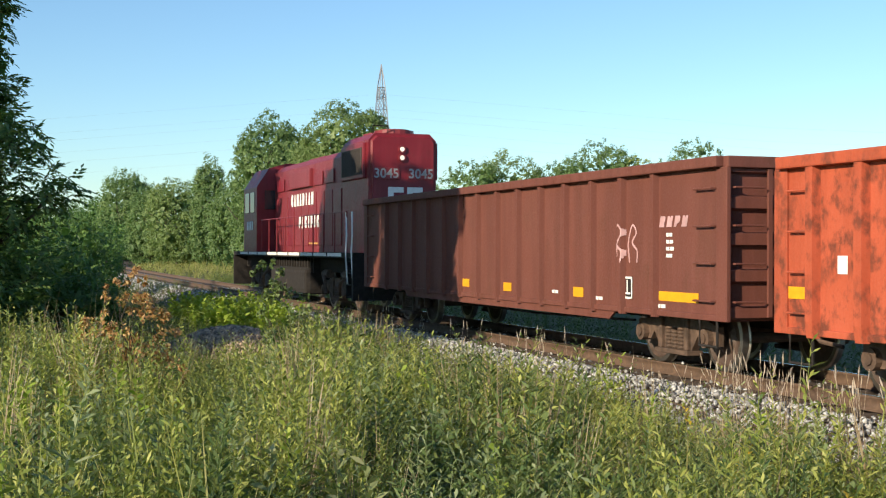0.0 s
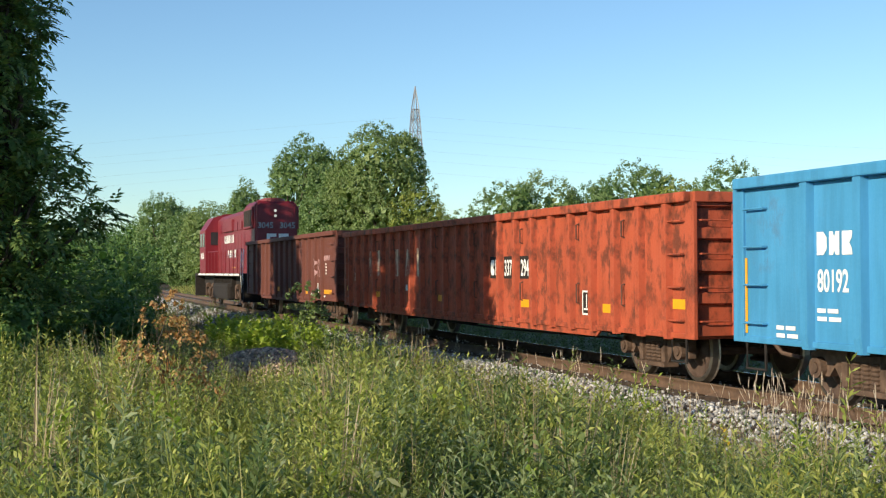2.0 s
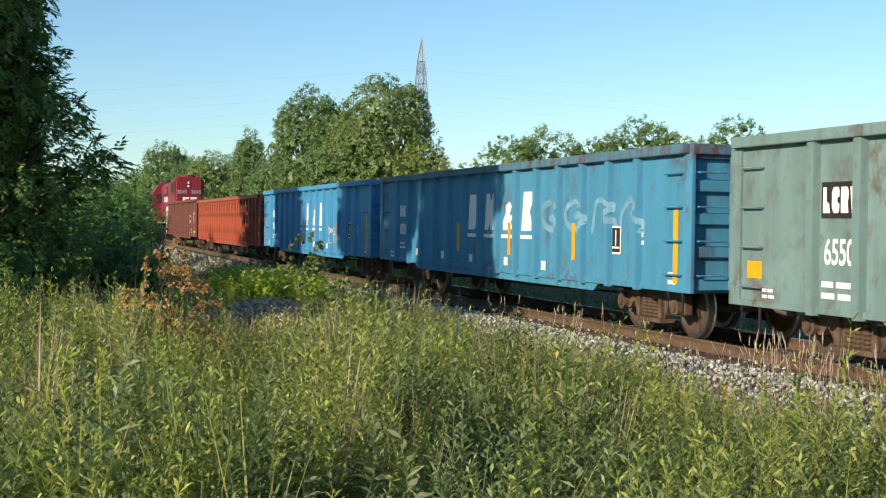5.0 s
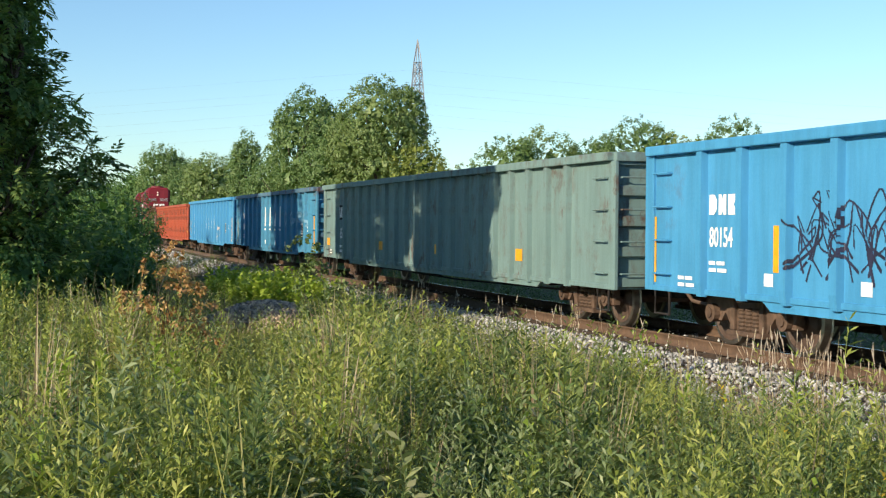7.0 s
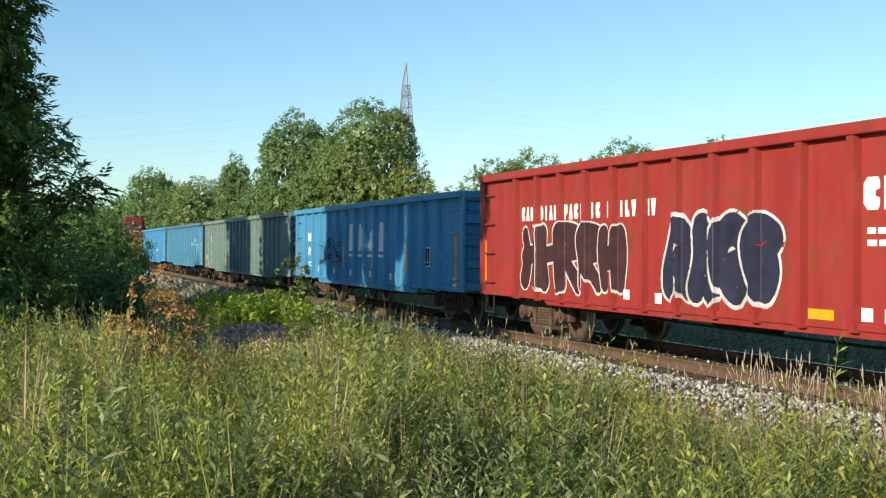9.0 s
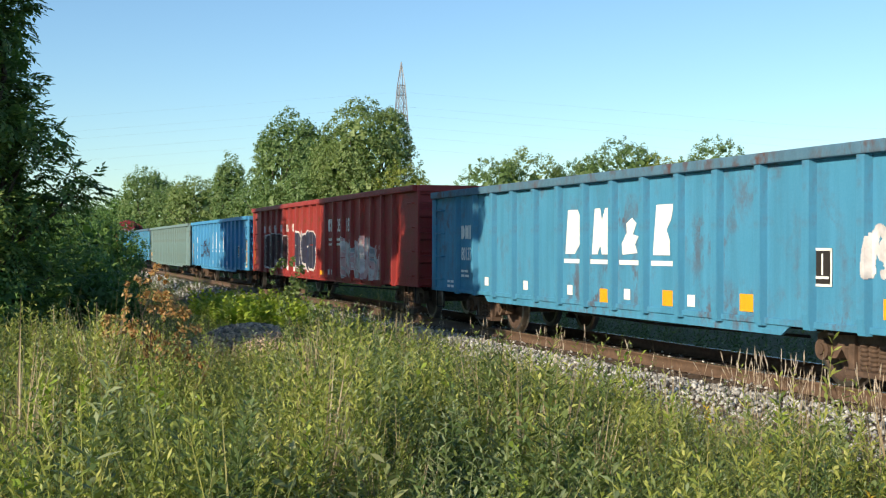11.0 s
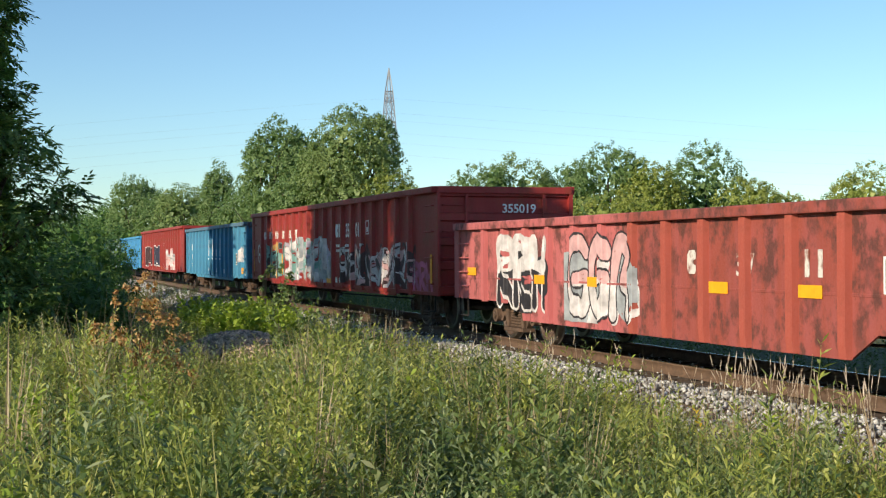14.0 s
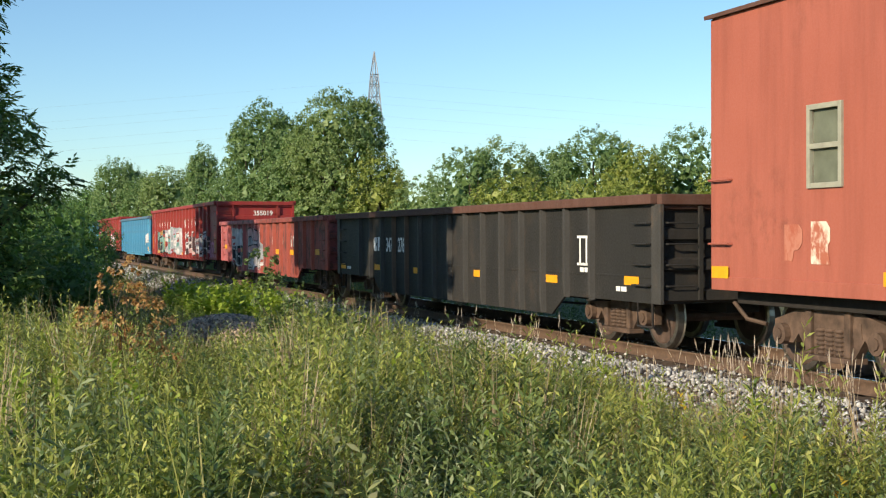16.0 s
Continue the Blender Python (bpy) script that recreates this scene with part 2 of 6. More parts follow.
def stone_material(name="ballast_stone", tone=(1.0, 1.0, 1.0)):
    m, nt, bs = nodes_of(name)
    geo = nt.nodes.new("ShaderNodeNewGeometry")
    n = noise_node(nt, 40, 4)
    c = ramp(nt, geo.outputs["Random Per Island"], [(p, tuple(a * b for a, b in zip(q, tone))) for p, q in ((0.0, (0.16, 0.16, 0.16)), (0.35, (0.36, 0.36, 0.35)), (0.7, (0.54, 0.53, 0.51)), (1.0, (0.72, 0.71, 0.68)))])
    nt.links.new(mixc(nt, ramp(nt, n.outputs["Fac"], [(0.35, g(0.5)), (0.6, g(0))]), c, (0.16, 0.13, 0.11)), bs.inputs["Base Color"])
    bs.inputs["Roughness"].default_value = 0.85
    return m


M["ground"], M["stone"] = ground_material(), stone_material()
# Stone colour browned to counter the blue skylight on the shaded bank.
M["bank_stone"] = stone_material("warmed_gravel", (1.0, 0.76, 0.56))
M["bed"] = plain("brown_ballast_bed", (0.135, 0.095, 0.068), 0.95, 0.0, 0.5, 18, 0.9)


# ---- mesh helpers ----
def part(name, bm, material, parent=None, label=""):
    me = bpy.data.meshes.new(name)
    bm.to_mesh(me)
    bm.free()
    return place(name, me, material, parent, label)


def place(name, me, material, parent=None, label="", m=None):
    if material and not me.materials:
        me.materials.append(M[material])
    ob = new(name, me)
    ob.parent = parent
    if m is not None:
        ob.matrix_basis = m
    if label:
        ob["label"] = label
    return ob


def box(bm, x0, x1, y0, y1, z0, z1, bevel=0.0):
    r = bmesh.ops.create_cube(bm, size=1.0)
    vs = r["verts"]
    for v in vs:
        v.co = Vector(((x0 + x1) / 2 + v.co.x * (x1 - x0), (y0 + y1) / 2 + v.co.y * (y1 - y0), (z0 + z1) / 2 + v.co.z * (z1 - z0)))
    if bevel:
        es = list({e for v in vs for e in v.link_edges})
        bmesh.ops.bevel(bm, geom=es, offset=bevel, segments=2, profile=0.6, affect="EDGES")


def tube(bm, a, b, r, seg=8, r2=None):
    a, b = Vector(a), Vector(b)
    d = b - a
    m = Matrix.Translation((a + b) / 2) @ d.to_track_quat("Z", "Y").to_matrix().to_4x4()
    bmesh.ops.create_cone(bm, cap_ends=True, segments=seg, radius1=r, radius2=r if r2 is None else r2, depth=d.length, matrix=m)


def pipe(bm, pts, r, seg=6):
    """A bent tube in one piece through the points."""
    pts = [Vector(p) for p in pts]
    rings, up = [], Vector((0.31, 0.17, 0.94))
    for i, p in enumerate(pts):
        d = (pts[min(i + 1, len(pts) - 1)] - pts[max(i - 1, 0)]).normalized()
        u = d.cross(up)
        u = (u if u.length > 0.05 else d.cross(Vector((1, 0, 0)))).normalized()
        v = d.cross(u)
        rings.append([bm.verts.new(p + (u * math.cos(k * 2 * math.pi / seg) + v * math.sin(k * 2 * math.pi / seg)) * r) for k in range(seg)])
    fs = [bm.faces.new(rings[0]), bm.faces.new(rings[-1][::-1])]
    for x, y in zip(rings, rings[1:]):
        for k in range(seg):
            fs.append(bm.faces.new((x[k], x[(k + 1) % seg], y[(k + 1) % seg], y[k])))
    bmesh.ops.recalc_face_normals(bm, faces=fs)


def prism(bm, poly, y0, y1):
    """A plate: polygon in (x, z), from y0 to y1."""
    a = [bm.verts.new((x, y0, z)) for x, z in poly]
    b = [bm.verts.new((x, y1, z)) for x, z in poly]
    n = len(poly)
    fs = [bm.faces.new(a), bm.faces.new(b[::-1])]
    for i in range(n):
        fs.append(bm.faces.new((a[i], b[i], b[(i + 1) % n], a[(i + 1) % n])))
    bmesh.ops.recalc_face_normals(bm, faces=fs)


def fast_mesh(name, verts, faces, mat_index=None, mats=()):
    """A mesh from arrays; faces are all quads or all triangles."""
    verts, faces = np.asarray(verts, np.float32), np.asarray(faces, np.int32)
    me = bpy.data.meshes.new(name)
    k = faces.shape[1]
    me.vertices.add(len(verts))
    me.vertices.foreach_set("co", verts.ravel())
    me.loops.add(faces.size)
    me.loops.foreach_set("vertex_index", faces.ravel())
    me.polygons.add(len(faces))
    me.polygons.foreach_set("loop_start", np.arange(0, faces.size, k, dtype=np.int32))
    me.polygons.foreach_set("loop_total", np.full(len(faces), k, np.int32))
    for m in mats:
        me.materials.append(M[m])
    if mat_index is not None:
        me.polygons.foreach_set("material_index", np.asarray(mat_index, np.int32))
    me.update(calc_edges=True)
    me.validate()
    return me


# ---- the track's line ----
D, TH, K1, K2, K3 = 10.512, 0.3521, -0.000999, 1.455e-5, -8.25e-8


def heading(s):
    q = min(max(s, 0.0), 205.0)
    return TH + K1 * q + K2 * q * q + K3 * q ** 3 + (K1 * s if s < 0 else 0)


STEP = 0.5
LINE = {0: (D * math.cos(TH), D * math.sin(TH))}
for i in range(0, 620):
    x, y = LINE[i]
    h = heading((i + 0.5) * STEP)
    LINE[i + 1] = (x - math.sin(h) * STEP, y + math.cos(h) * STEP)
for i in range(0, -300, -1):
    x, y = LINE[i]
    h = heading((i - 0.5) * STEP)
    LINE[i - 1] = (x + math.sin(h) * STEP, y - math.cos(h) * STEP)


def on_track(s, left=0.0):
    i = math.floor(s / STEP)
    i = min(max(i, -299), 618)
    u = s / STEP - i
    (ax, ay), (bx, by) = LINE[i], LINE[i + 1]
    h = heading(s)
    return Vector((ax + (bx - ax) * u - math.cos(h) * left, ay + (by - ay) * u - math.sin(h) * left, 0))


def travelled(t):
    """Place of the coupling behind the first wagon at t seconds."""
    return 13.488 + 11.370 * t + 0.11312 * t * t / 2 - 1.629 * (t / 10) ** 3 + 0.3913 * (t / 10) ** 4

# ---- ground, ballast, track ----
PTS = np.array([on_track(s)[:2] for s in np.arange(-60, 300, 1.0)])


def lateral(x, y):
    """Distance from the track's centre line, positive on the side of the meadow."""
    p = np.stack([np.atleast_1d(x), np.atleast_1d(y)], 1)
    out = np.empty(len(p))
    for i in range(0, len(p), 4000):
        d = p[i:i + 4000, None] - PTS[None]
        k = np.argmin((d ** 2).sum(2), 1)
        k = np.clip(k, 0, len(PTS) - 2)
        t = PTS[k + 1] - PTS[k]
        t /= np.linalg.norm(t, axis=1)[:, None]
        e = p[i:i + 4000] - PTS[k]
        out[i:i + 4000] = t[:, 0] * e[:, 1] - t[:, 1] * e[:, 0]
    return out


def ground_z(x, y):
    q = np.abs(lateral(x, y))
    z = np.interp(q, [0, 2.0, 3.3, 5.0, 9.0, 13.0, 60], [-0.55, -0.55, -0.82, -0.70, -0.40, -0.10, -0.4])
    return z + 0.06 * np.sin(np.atleast_1d(x) * 1.3) * np.cos(np.atleast_1d(y) * 0.9)


def axis(near0, near1, step, far):
    a = list(np.arange(near0, near1 + step, step))
    k, d = [], step
    while (k[-1] if k else 0) < far:
        d *= 1.35
        k.append((k[-1] if k else 0) + d)
    return np.array([near0 - v for v in k][::-1] + a + [near1 + v for v in k])


def ground():
    xs, ys = axis(-30, 30, 0.8, 2500), axis(-12, 90, 0.8, 2500)
    X, Y = np.meshgrid(xs, ys)
    v = np.stack([X.ravel(), Y.ravel(), ground_z(X.ravel(), Y.ravel())], 1)
    nx, ny = len(xs), len(ys)
    i, j = np.meshgrid(np.arange(nx - 1), np.arange(ny - 1))
    a = (j * nx + i).ravel()
    me = fast_mesh("ground", v, np.stack([a, a + 1, a + nx + 1, a + nx], 1), mats=("ground",))
    tagged(place("ground", me, None), "uneven meadow soil under weeds and grass", "ground", kind="structure")


def sweep(name, profile, s0, s1, step, mat, parent=None):
    ss = np.arange(s0, s1 + step, step)
    v, f, n = [], [], len(profile)
    for s in ss:
        for left, z in profile:
            p = on_track(s, left)
            v.append((p.x, p.y, z))
    for i in range(len(ss) - 1):
        for k in range(n - 1):
            a = i * n + k
            f.append((a, a + n, a + n + 1, a + 1))
    return place(name, fast_mesh(name, v, f, mats=(mat,)), None, parent)


def stones(name, s0, s1, l0, l1, count, size, seed, spots=None):
    rng = np.random.default_rng(seed)
    bv = np.array([(1, 0, 0), (-1, 0, 0), (0, 1, 0), (0, -1, 0), (0, 0, 1), (0, 0, -1), (0.7, 0.7, 0.5), (-0.7, -0.6, 0.5)], float)
    bf = np.array([(6, 4, 0), (6, 2, 4), (6, 0, 2), (2, 1, 4), (7, 4, 1), (7, 3, 4), (7, 1, 3), (3, 0, 4), (2, 0, 5), (1, 2, 5), (3, 1, 5), (0, 3, 5)])
    s = rng.uniform(s0, s1, count)
    left = rng.uniform(l0, l1, count)
    c = np.array([on_track(a, b)[:] for a, b in zip(s, left)])
    c[:, 2] = np.interp(np.abs(left), [0, 1.75, 2.0, 3.3, 4], [-0.19, -0.19, -0.25, -0.80, -0.75]) + rng.uniform(-0.01, 0.035, count)
    if spots is not None:
        c[:, :2] = spots
        r2 = ((c[:, 0] + 3.7) / 1.5) ** 2 + ((c[:, 1] - 24.6) / 1.2) ** 2
        c[:, 2] = ground_z(c[:, 0], c[:, 1]) + 0.86 * np.exp(-r2) + rng.uniform(-0.02, 0.03, count)
    sz = size * rng.uniform(0.5, 1.25, (count, 1, 1)) * rng.uniform(0.6, 1.2, (count, 1, 3))
    q = rng.normal(size=(count, 4))
    q /= np.linalg.norm(q, axis=1)[:, None]
    w, x, y, z = q.T
    R = np.stack([1 - 2 * (y * y + z * z), 2 * (x * y - z * w), 2 * (x * z + y * w), 2 * (x * y + z * w), 1 - 2 * (x * x + z * z), 2 * (y * z - x * w),
                  2 * (x * z - y * w), 2 * (y * z + x * w), 1 - 2 * (x * x + y * y)], 1).reshape(-1, 3, 3)
    local = bv[None] * rng.uniform(0.72, 1.15, (count, len(bv), 1)) * sz
    v = np.einsum("nij,nkj->nki", R, local) + c[:, None]
    f = (bf[None] + (np.arange(count) * len(bv))[:, None, None]).reshape(-1, 3)
    ob = place(name, fast_mesh(name, v.reshape(-1, 3), f, mats=("stone",)), None)
    return tagged(ob, "loose pale grey crushed-stone ballast beside the rails", "ballast", kind="stuff")


def track():
    bed = sweep("ballast_bed", [(3.4, -0.86), (2.1, -0.30), (1.75, -0.215), (-1.75, -0.215), (-3.3, -0.86)], -60, 290, 1.0, "bed")
    tagged(bed, "brown dusty ballast bed of the railway track", "track bed", kind="structure")
    railway = tagged(new("railway_track"), "single railway track with rusty steel rails on wooden ties", "railway track", kind="structure")
    for side in (0.7525, -0.7525):
        prof = [(-0.07, -0.172), (-0.07, -0.155), (-0.012, -0.135), (-0.012, -0.045), (-0.036, -0.03), (-0.036, -0.004), (-0.03, -0.002),
                (0.03, -0.002), (0.036, -0.004), (0.036, -0.03), (0.012, -0.045), (0.012, -0.135), (0.07, -0.155), (0.07, -0.172)]
        sweep("rail", [(side + a, z) for a, z in prof][::-1], -60, 290, 1.0, "rail", railway)
        sweep("rail_head", [(side + 0.022, 0.0), (side - 0.022, 0.0)], -60, 290, 1.0, "railtop", railway)["label"] = "polished running surface"
    bm = bmesh.new()
    box(bm, -0.115, 0.115, -1.3, 1.3, -0.32, -0.172, 0.012)
    me = bpy.data.meshes.new("tie")
    bm.to_mesh(me)
    bm.free()
    for i in range(150):
        s = 2 + i * 0.5
        p = on_track(s)
        place("tie", me, "tie", railway, m=pose(p.x, p.y, random.uniform(-0.012, 0.006), 0, 0, 90 + math.degrees(heading(s)) + random.uniform(-1, 1)))
    rng = np.random.default_rng(29)
    for name in ("gravel_bank",):
        ob = stones(name, 0, 1, 0, 1, 4500, 0.05, 29, spots=np.stack([rng.normal(-3.7, 0.75, 4500), rng.normal(24.6, 0.6, 4500)], 1))
        ob.data.materials.clear()
        ob.data.materials.append(M["bank_stone"])
        tagged(ob, "small bank of grey gravel among the weeds", "gravel")
    stones("ballast_stones", 0, 45, 1.3, 2.9, 16000, 0.038, 3)
    stones("ballast_stones", 45, 120, 1.35, 2.9, 3500, 0.055, 4)
    stones("ballast_stones", 0, 60, -1.6, 1.25, 3000, 0.034, 5)


# ---- plants ----
def leaf_strip(base, along, wide, length, width, droop=0.25):
    """Six points of a bent leaf, two quads."""
    along, wide = np.array(along, float), np.array(wide, float)
    along /= np.linalg.norm(along)
    wide /= np.linalg.norm(wide) + 1e-9
    b = np.array(base, float)
    mid = b + along * length * 0.5 + np.array([0, 0, 0.04 * length])
    tip = b + along * length + np.array([0, 0, -droop * length])
    return [b - wide * width * 0.12, b + wide * width * 0.12, mid - wide * width * 0.5, mid + wide * width * 0.5,
            tip - wide * width * 0.06, tip + wide * width * 0.06]


LEAF_F = np.array([[0, 1, 3, 2], [2, 3, 5, 4]])


def template(leaves, simple=False):
    if simple:
        v = np.concatenate([np.array([(q[0] + q[1]) / 2, q[3], (q[4] + q[5]) / 2, q[2]]) for q in (np.array(lf) for lf in leaves)])
        return v, np.arange(len(v)).reshape(-1, 4)
    v = np.concatenate([np.array(q) for q in leaves])
    f = np.concatenate([LEAF_F + 6 * i for i in range(len(leaves))])
    return v, f


def stalk_leaves(rng, n, height, length, width, up=0.5, bare=0.12):
    out = []
    lean = rng.uniform(-0.12, 0.12, 2)
    at = lambda k: np.array([lean[0] * k * k * height, lean[1] * k * k * height, k * height])
    for a in (0.0, 1.57):
        w = np.array([math.cos(a), math.sin(a), 0]) * 0.0028
        for k0, k1 in ((0, 0.5), (0.5, 1.0)):
            p, q, m = at(k0), at(k1), at((k0 + k1) / 2)
            out.append([p - w, p + w, m - w, m + w, q - w * 0.7, q + w * 0.7])
    for i in range(n):
        k = bare + (1 - bare) * (i + rng.random()) / n
        a = i * 2.4 + rng.uniform(-0.4, 0.4)
        rise = up * rng.uniform(0.4, 1.6) * (0.5 + 1.1 * k)
        taper = 1.0 - 0.55 * max(0, k - 0.5) * 2
        out.append(leaf_strip(at(k), (math.cos(a), math.sin(a), rise), (-math.sin(a), math.cos(a), rng.uniform(-1.1, 1.1)),
                              length * taper * rng.uniform(0.7, 1.2), width * (0.5 + 0.5 * taper), rng.uniform(0.0, 0.35) * (1.1 - k)))
    return out


def tuft(rng, n, height, width, spread=0.45, droop=0.3):
    out = []
    for i in range(n):
        a = rng.uniform(0, 6.28)
        r = rng.uniform(0, 0.06)
        out.append(leaf_strip((math.cos(a) * r, math.sin(a) * r, 0), (math.cos(a) * spread * rng.uniform(0.2, 1), math.sin(a) * spread * rng.uniform(0.2, 1), 1),
                              (-math.sin(a), math.cos(a), 0.2), height * rng.uniform(0.55, 1.1), width, rng.uniform(0, droop)))
    return out


def scatter(name, temps, xyz, scale, mat, label, category, seed):
    """One mesh of many plants: each place takes one of the templates, turned and scaled."""
    rng = np.random.default_rng(seed)
    V, F, base = [], [], 0
    which = rng.integers(0, len(temps), len(xyz))
    for k, (v, f) in enumerate(temps):
        p, sc = xyz[which == k], scale[which == k]
        n = len(p)
        if not n:
            continue
        a = rng.uniform(0, 6.28, n)
        c, s = np.cos(a)[:, None], np.sin(a)[:, None]
        tx, ty = rng.normal(0, 0.17, (2, n, 1))
        lx, ly, lz = v[None, :, 0], v[None, :, 1], v[None, :, 2]
        X = c * lx - s * ly + tx * lz
        Y = s * lx + c * ly + ty * lz
        W = np.stack([X, Y, np.broadcast_to(lz, X.shape)], 2) * sc[:, None, None] + p[:, None]
        V.append(W.reshape(-1, 3))
        F.append((f[None] + (base + np.arange(n) * len(v))[:, None, None]).reshape(-1, 4))
        base += n * len(v)
    ob = place(name, fast_mesh(name, np.concatenate(V), np.concatenate(F), mats=(mat,)), None)
    return tagged(ob, label, category, kind="stuff")


def field(rng, n, y0, y1, power=1.0, margin=2.45, far=30.0, drift=0.0):
    """Places in the meadow, within the width that is seen, and off the ballast."""
    out = np.empty((0, 2))
    while len(out) < n:
        y = y0 + (y1 - y0) * rng.random(4 * n) ** power
        x = (rng.uniform(-1, 1, 4 * n)) * (0.38 * y + 0.8)
        q = lateral(x, y)
        edge = margin + 0.32 - np.clip((y - 19) / 5, 0, 1) * 1.1
        ok = (q > edge + rng.uniform(-0.15, 0.5, 4 * n)) & (q < far)
        if drift:
            pn = np.array([noise.noise((u * 0.95 + drift * 7.3, v * 0.7, drift * 3.1)) for u, v in zip(x, y)])
            ok &= pn > rng.uniform(-0.06, 0.20, 4 * n)
        out = np.concatenate([out, np.stack([x, y], 1)[ok]])
    out = out[:n]
    return np.concatenate([out, ground_z(out[:, 0], out[:, 1])[:, None]], 1)


def low_near_track(p, rng, lo, hi):
    """Plants stay low beside the ballast and grow taller away from it."""
    q = lateral(p[:, 0], p[:, 1])
    patch = np.array([noise.noise((a * 0.8, b * 0.8, 3.0)) for a, b in p[:, :2]])
    fine = np.array([noise.noise((a * 2.1, b * 1.6, 8.0)) for a, b in p[:, :2]])
    stand = np.exp(-((p[:, 0] / p[:, 1] + 0.075) / 0.05) ** 2) * np.clip((p[:, 1] - 9) / 6, 0, 1)
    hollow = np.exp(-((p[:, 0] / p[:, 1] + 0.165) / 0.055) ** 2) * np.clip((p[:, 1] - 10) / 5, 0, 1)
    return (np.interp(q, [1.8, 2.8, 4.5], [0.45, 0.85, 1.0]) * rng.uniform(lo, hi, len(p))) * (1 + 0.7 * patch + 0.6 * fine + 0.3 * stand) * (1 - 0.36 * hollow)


def meadow():
    rng = np.random.default_rng(11)
    gold = [template(stalk_leaves(rng, 46, h, 0.108, 0.019, 0.6, 0.05), True) for h in (0.75, 0.85, 0.7, 0.95)]
    gold_far = [template(stalk_leaves(rng, 20, h, 0.12, 0.030, 0.65, 0.08), True) for h in (0.75, 0.85, 0.7)]
    bushy = [template(sum([[[q + np.array([math.cos(k) * 0.1, math.sin(k) * 0.1, 0]) for q in lf] for lf in stalk_leaves(rng, 18, h * (0.7 + 0.1 * (k % 4)), 0.07, 0.028, 0.6, 0.1)] for k in range(5)], []), True) for h in (0.7, 0.85)]
    broad = [template(stalk_leaves(rng, 18, h, 0.085, 0.042, 0.6), True) for h in (0.5, 0.6, 0.4)]
    blades = [template(tuft(rng, 16, h, 0.011)) for h in (0.75, 0.9, 0.6)]
    far_blades = [template(tuft(rng, 12, h, 0.02), True) for h in (0.75, 0.9, 0.6)]
    dry = [template(tuft(rng, 7, h, 0.009, 0.25, 0.15)) for h in (0.9, 1.05, 0.8)]

    def sow(name, temps, n, y0, y1, power, lo, hi, mat, label, category, seed, margin=2.05, far=30.0):
        r = np.random.default_rng(seed)
        p = field(r, n, y0, y1, power, margin, far, seed * 1.0 if y1 < 30 else 0.0)
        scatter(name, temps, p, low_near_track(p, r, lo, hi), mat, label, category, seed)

    sow("goldenrod_stand", gold, 2600, 5.2, 16, 0.8, 0.65, 1.15, "weed", "dense green goldenrod stalks with narrow leaves", "weeds", 1)
    sow("goldenrod_stand", gold, 2100, 5.2, 17, 0.8, 0.6, 1.1, "weed_dark", "darker green goldenrod stalks among the weeds", "weeds", 2)
    sow("bushy_weeds", bushy, 850, 5.2, 20, 0.8, 0.6, 1.2, "weed", "bushy branching weeds with small leaves", "weeds", 16)
    sow("bushy_weeds", bushy, 650, 5.2, 22, 0.8, 0.6, 1.2, "weed_dark", "bushy dark green branching weeds", "weeds", 17)
    sow("sage_weeds", bushy, 380, 5.2, 20, 0.8, 0.55, 1.15, "sage", "grey-green bushy weeds with pale tips", "weeds", 21)
    sow("sage_weeds", gold, 300, 5.2, 18, 0.8, 0.7, 1.2, "sage", "pale grey-green weed stalks", "weeds", 22)
    sow("meadow_weeds", gold_far, 900, 13, 29, 0.85, 0.65, 1.1, "sage", "pale green meadow weeds", "weeds", 23)
    sow("meadow_weeds", gold_far, 3300, 14, 34, 0.85, 0.65, 1.15, "weed", "green meadow weeds behind the near stalks", "weeds", 3)
    sow("meadow_weeds", gold_far, 2400, 14, 36, 0.85, 0.6, 1.1, "weed_dark", "dark green meadow weeds further back", "weeds", 4)
    r = np.random.default_rng(19)
    q = np.array([on_track(s, left)[:] for s, left in zip(r.uniform(27, 75, 1500), r.uniform(1.7, 4.2, 1500))])
    q[:, 2] = np.interp(lateral(q[:, 0], q[:, 1]), [1.5, 2.0, 3.3], [-0.25, -0.3, -0.8])
    scatter("verge_weeds", gold_far, q, r.uniform(0.35, 0.75, len(q)), "weed_dark", "low weeds growing over the ballast edge", "weeds", 19)
    q = np.array([on_track(s, left)[:] for s, left in zip(r.uniform(6, 80, 1400), r.uniform(-4.8, -2.3, 1400))])
    q[:, 2] = np.interp(-lateral(q[:, 0], q[:, 1]), [1.5, 2.0, 3.3, 5], [-0.25, -0.35, -0.85, -0.75])
    scatter("verge_weeds", gold_far, q, r.uniform(0.8, 1.3, len(q)), "weed_dark", "dark weeds on the bank behind the rails", "weeds", 24)
    q = np.array([on_track(s, left)[:] for s, left in zip(r.uniform(45, 190, 3600), r.uniform(-22, -3.5, 3600))])
    q[:, 2] = ground_z(q[:, 0], q[:, 1])
    scatter("distant_grass", far_blades, q, r.uniform(0.7, 1.3, len(q)), "grass", "sunlit rough grass behind the track", "grass", 25)
    sow("broadleaf_weeds", broad, 1300, 5.2, 22, 0.85, 0.7, 1.3, "weed_dark", "low broad-leaved weeds in the meadow", "weeds", 5)
    sow("broadleaf_weeds", broad, 350, 5.2, 22, 0.9, 0.7, 1.4, "lime", "yellow-green broad-leaved weeds in the meadow", "weeds", 15)
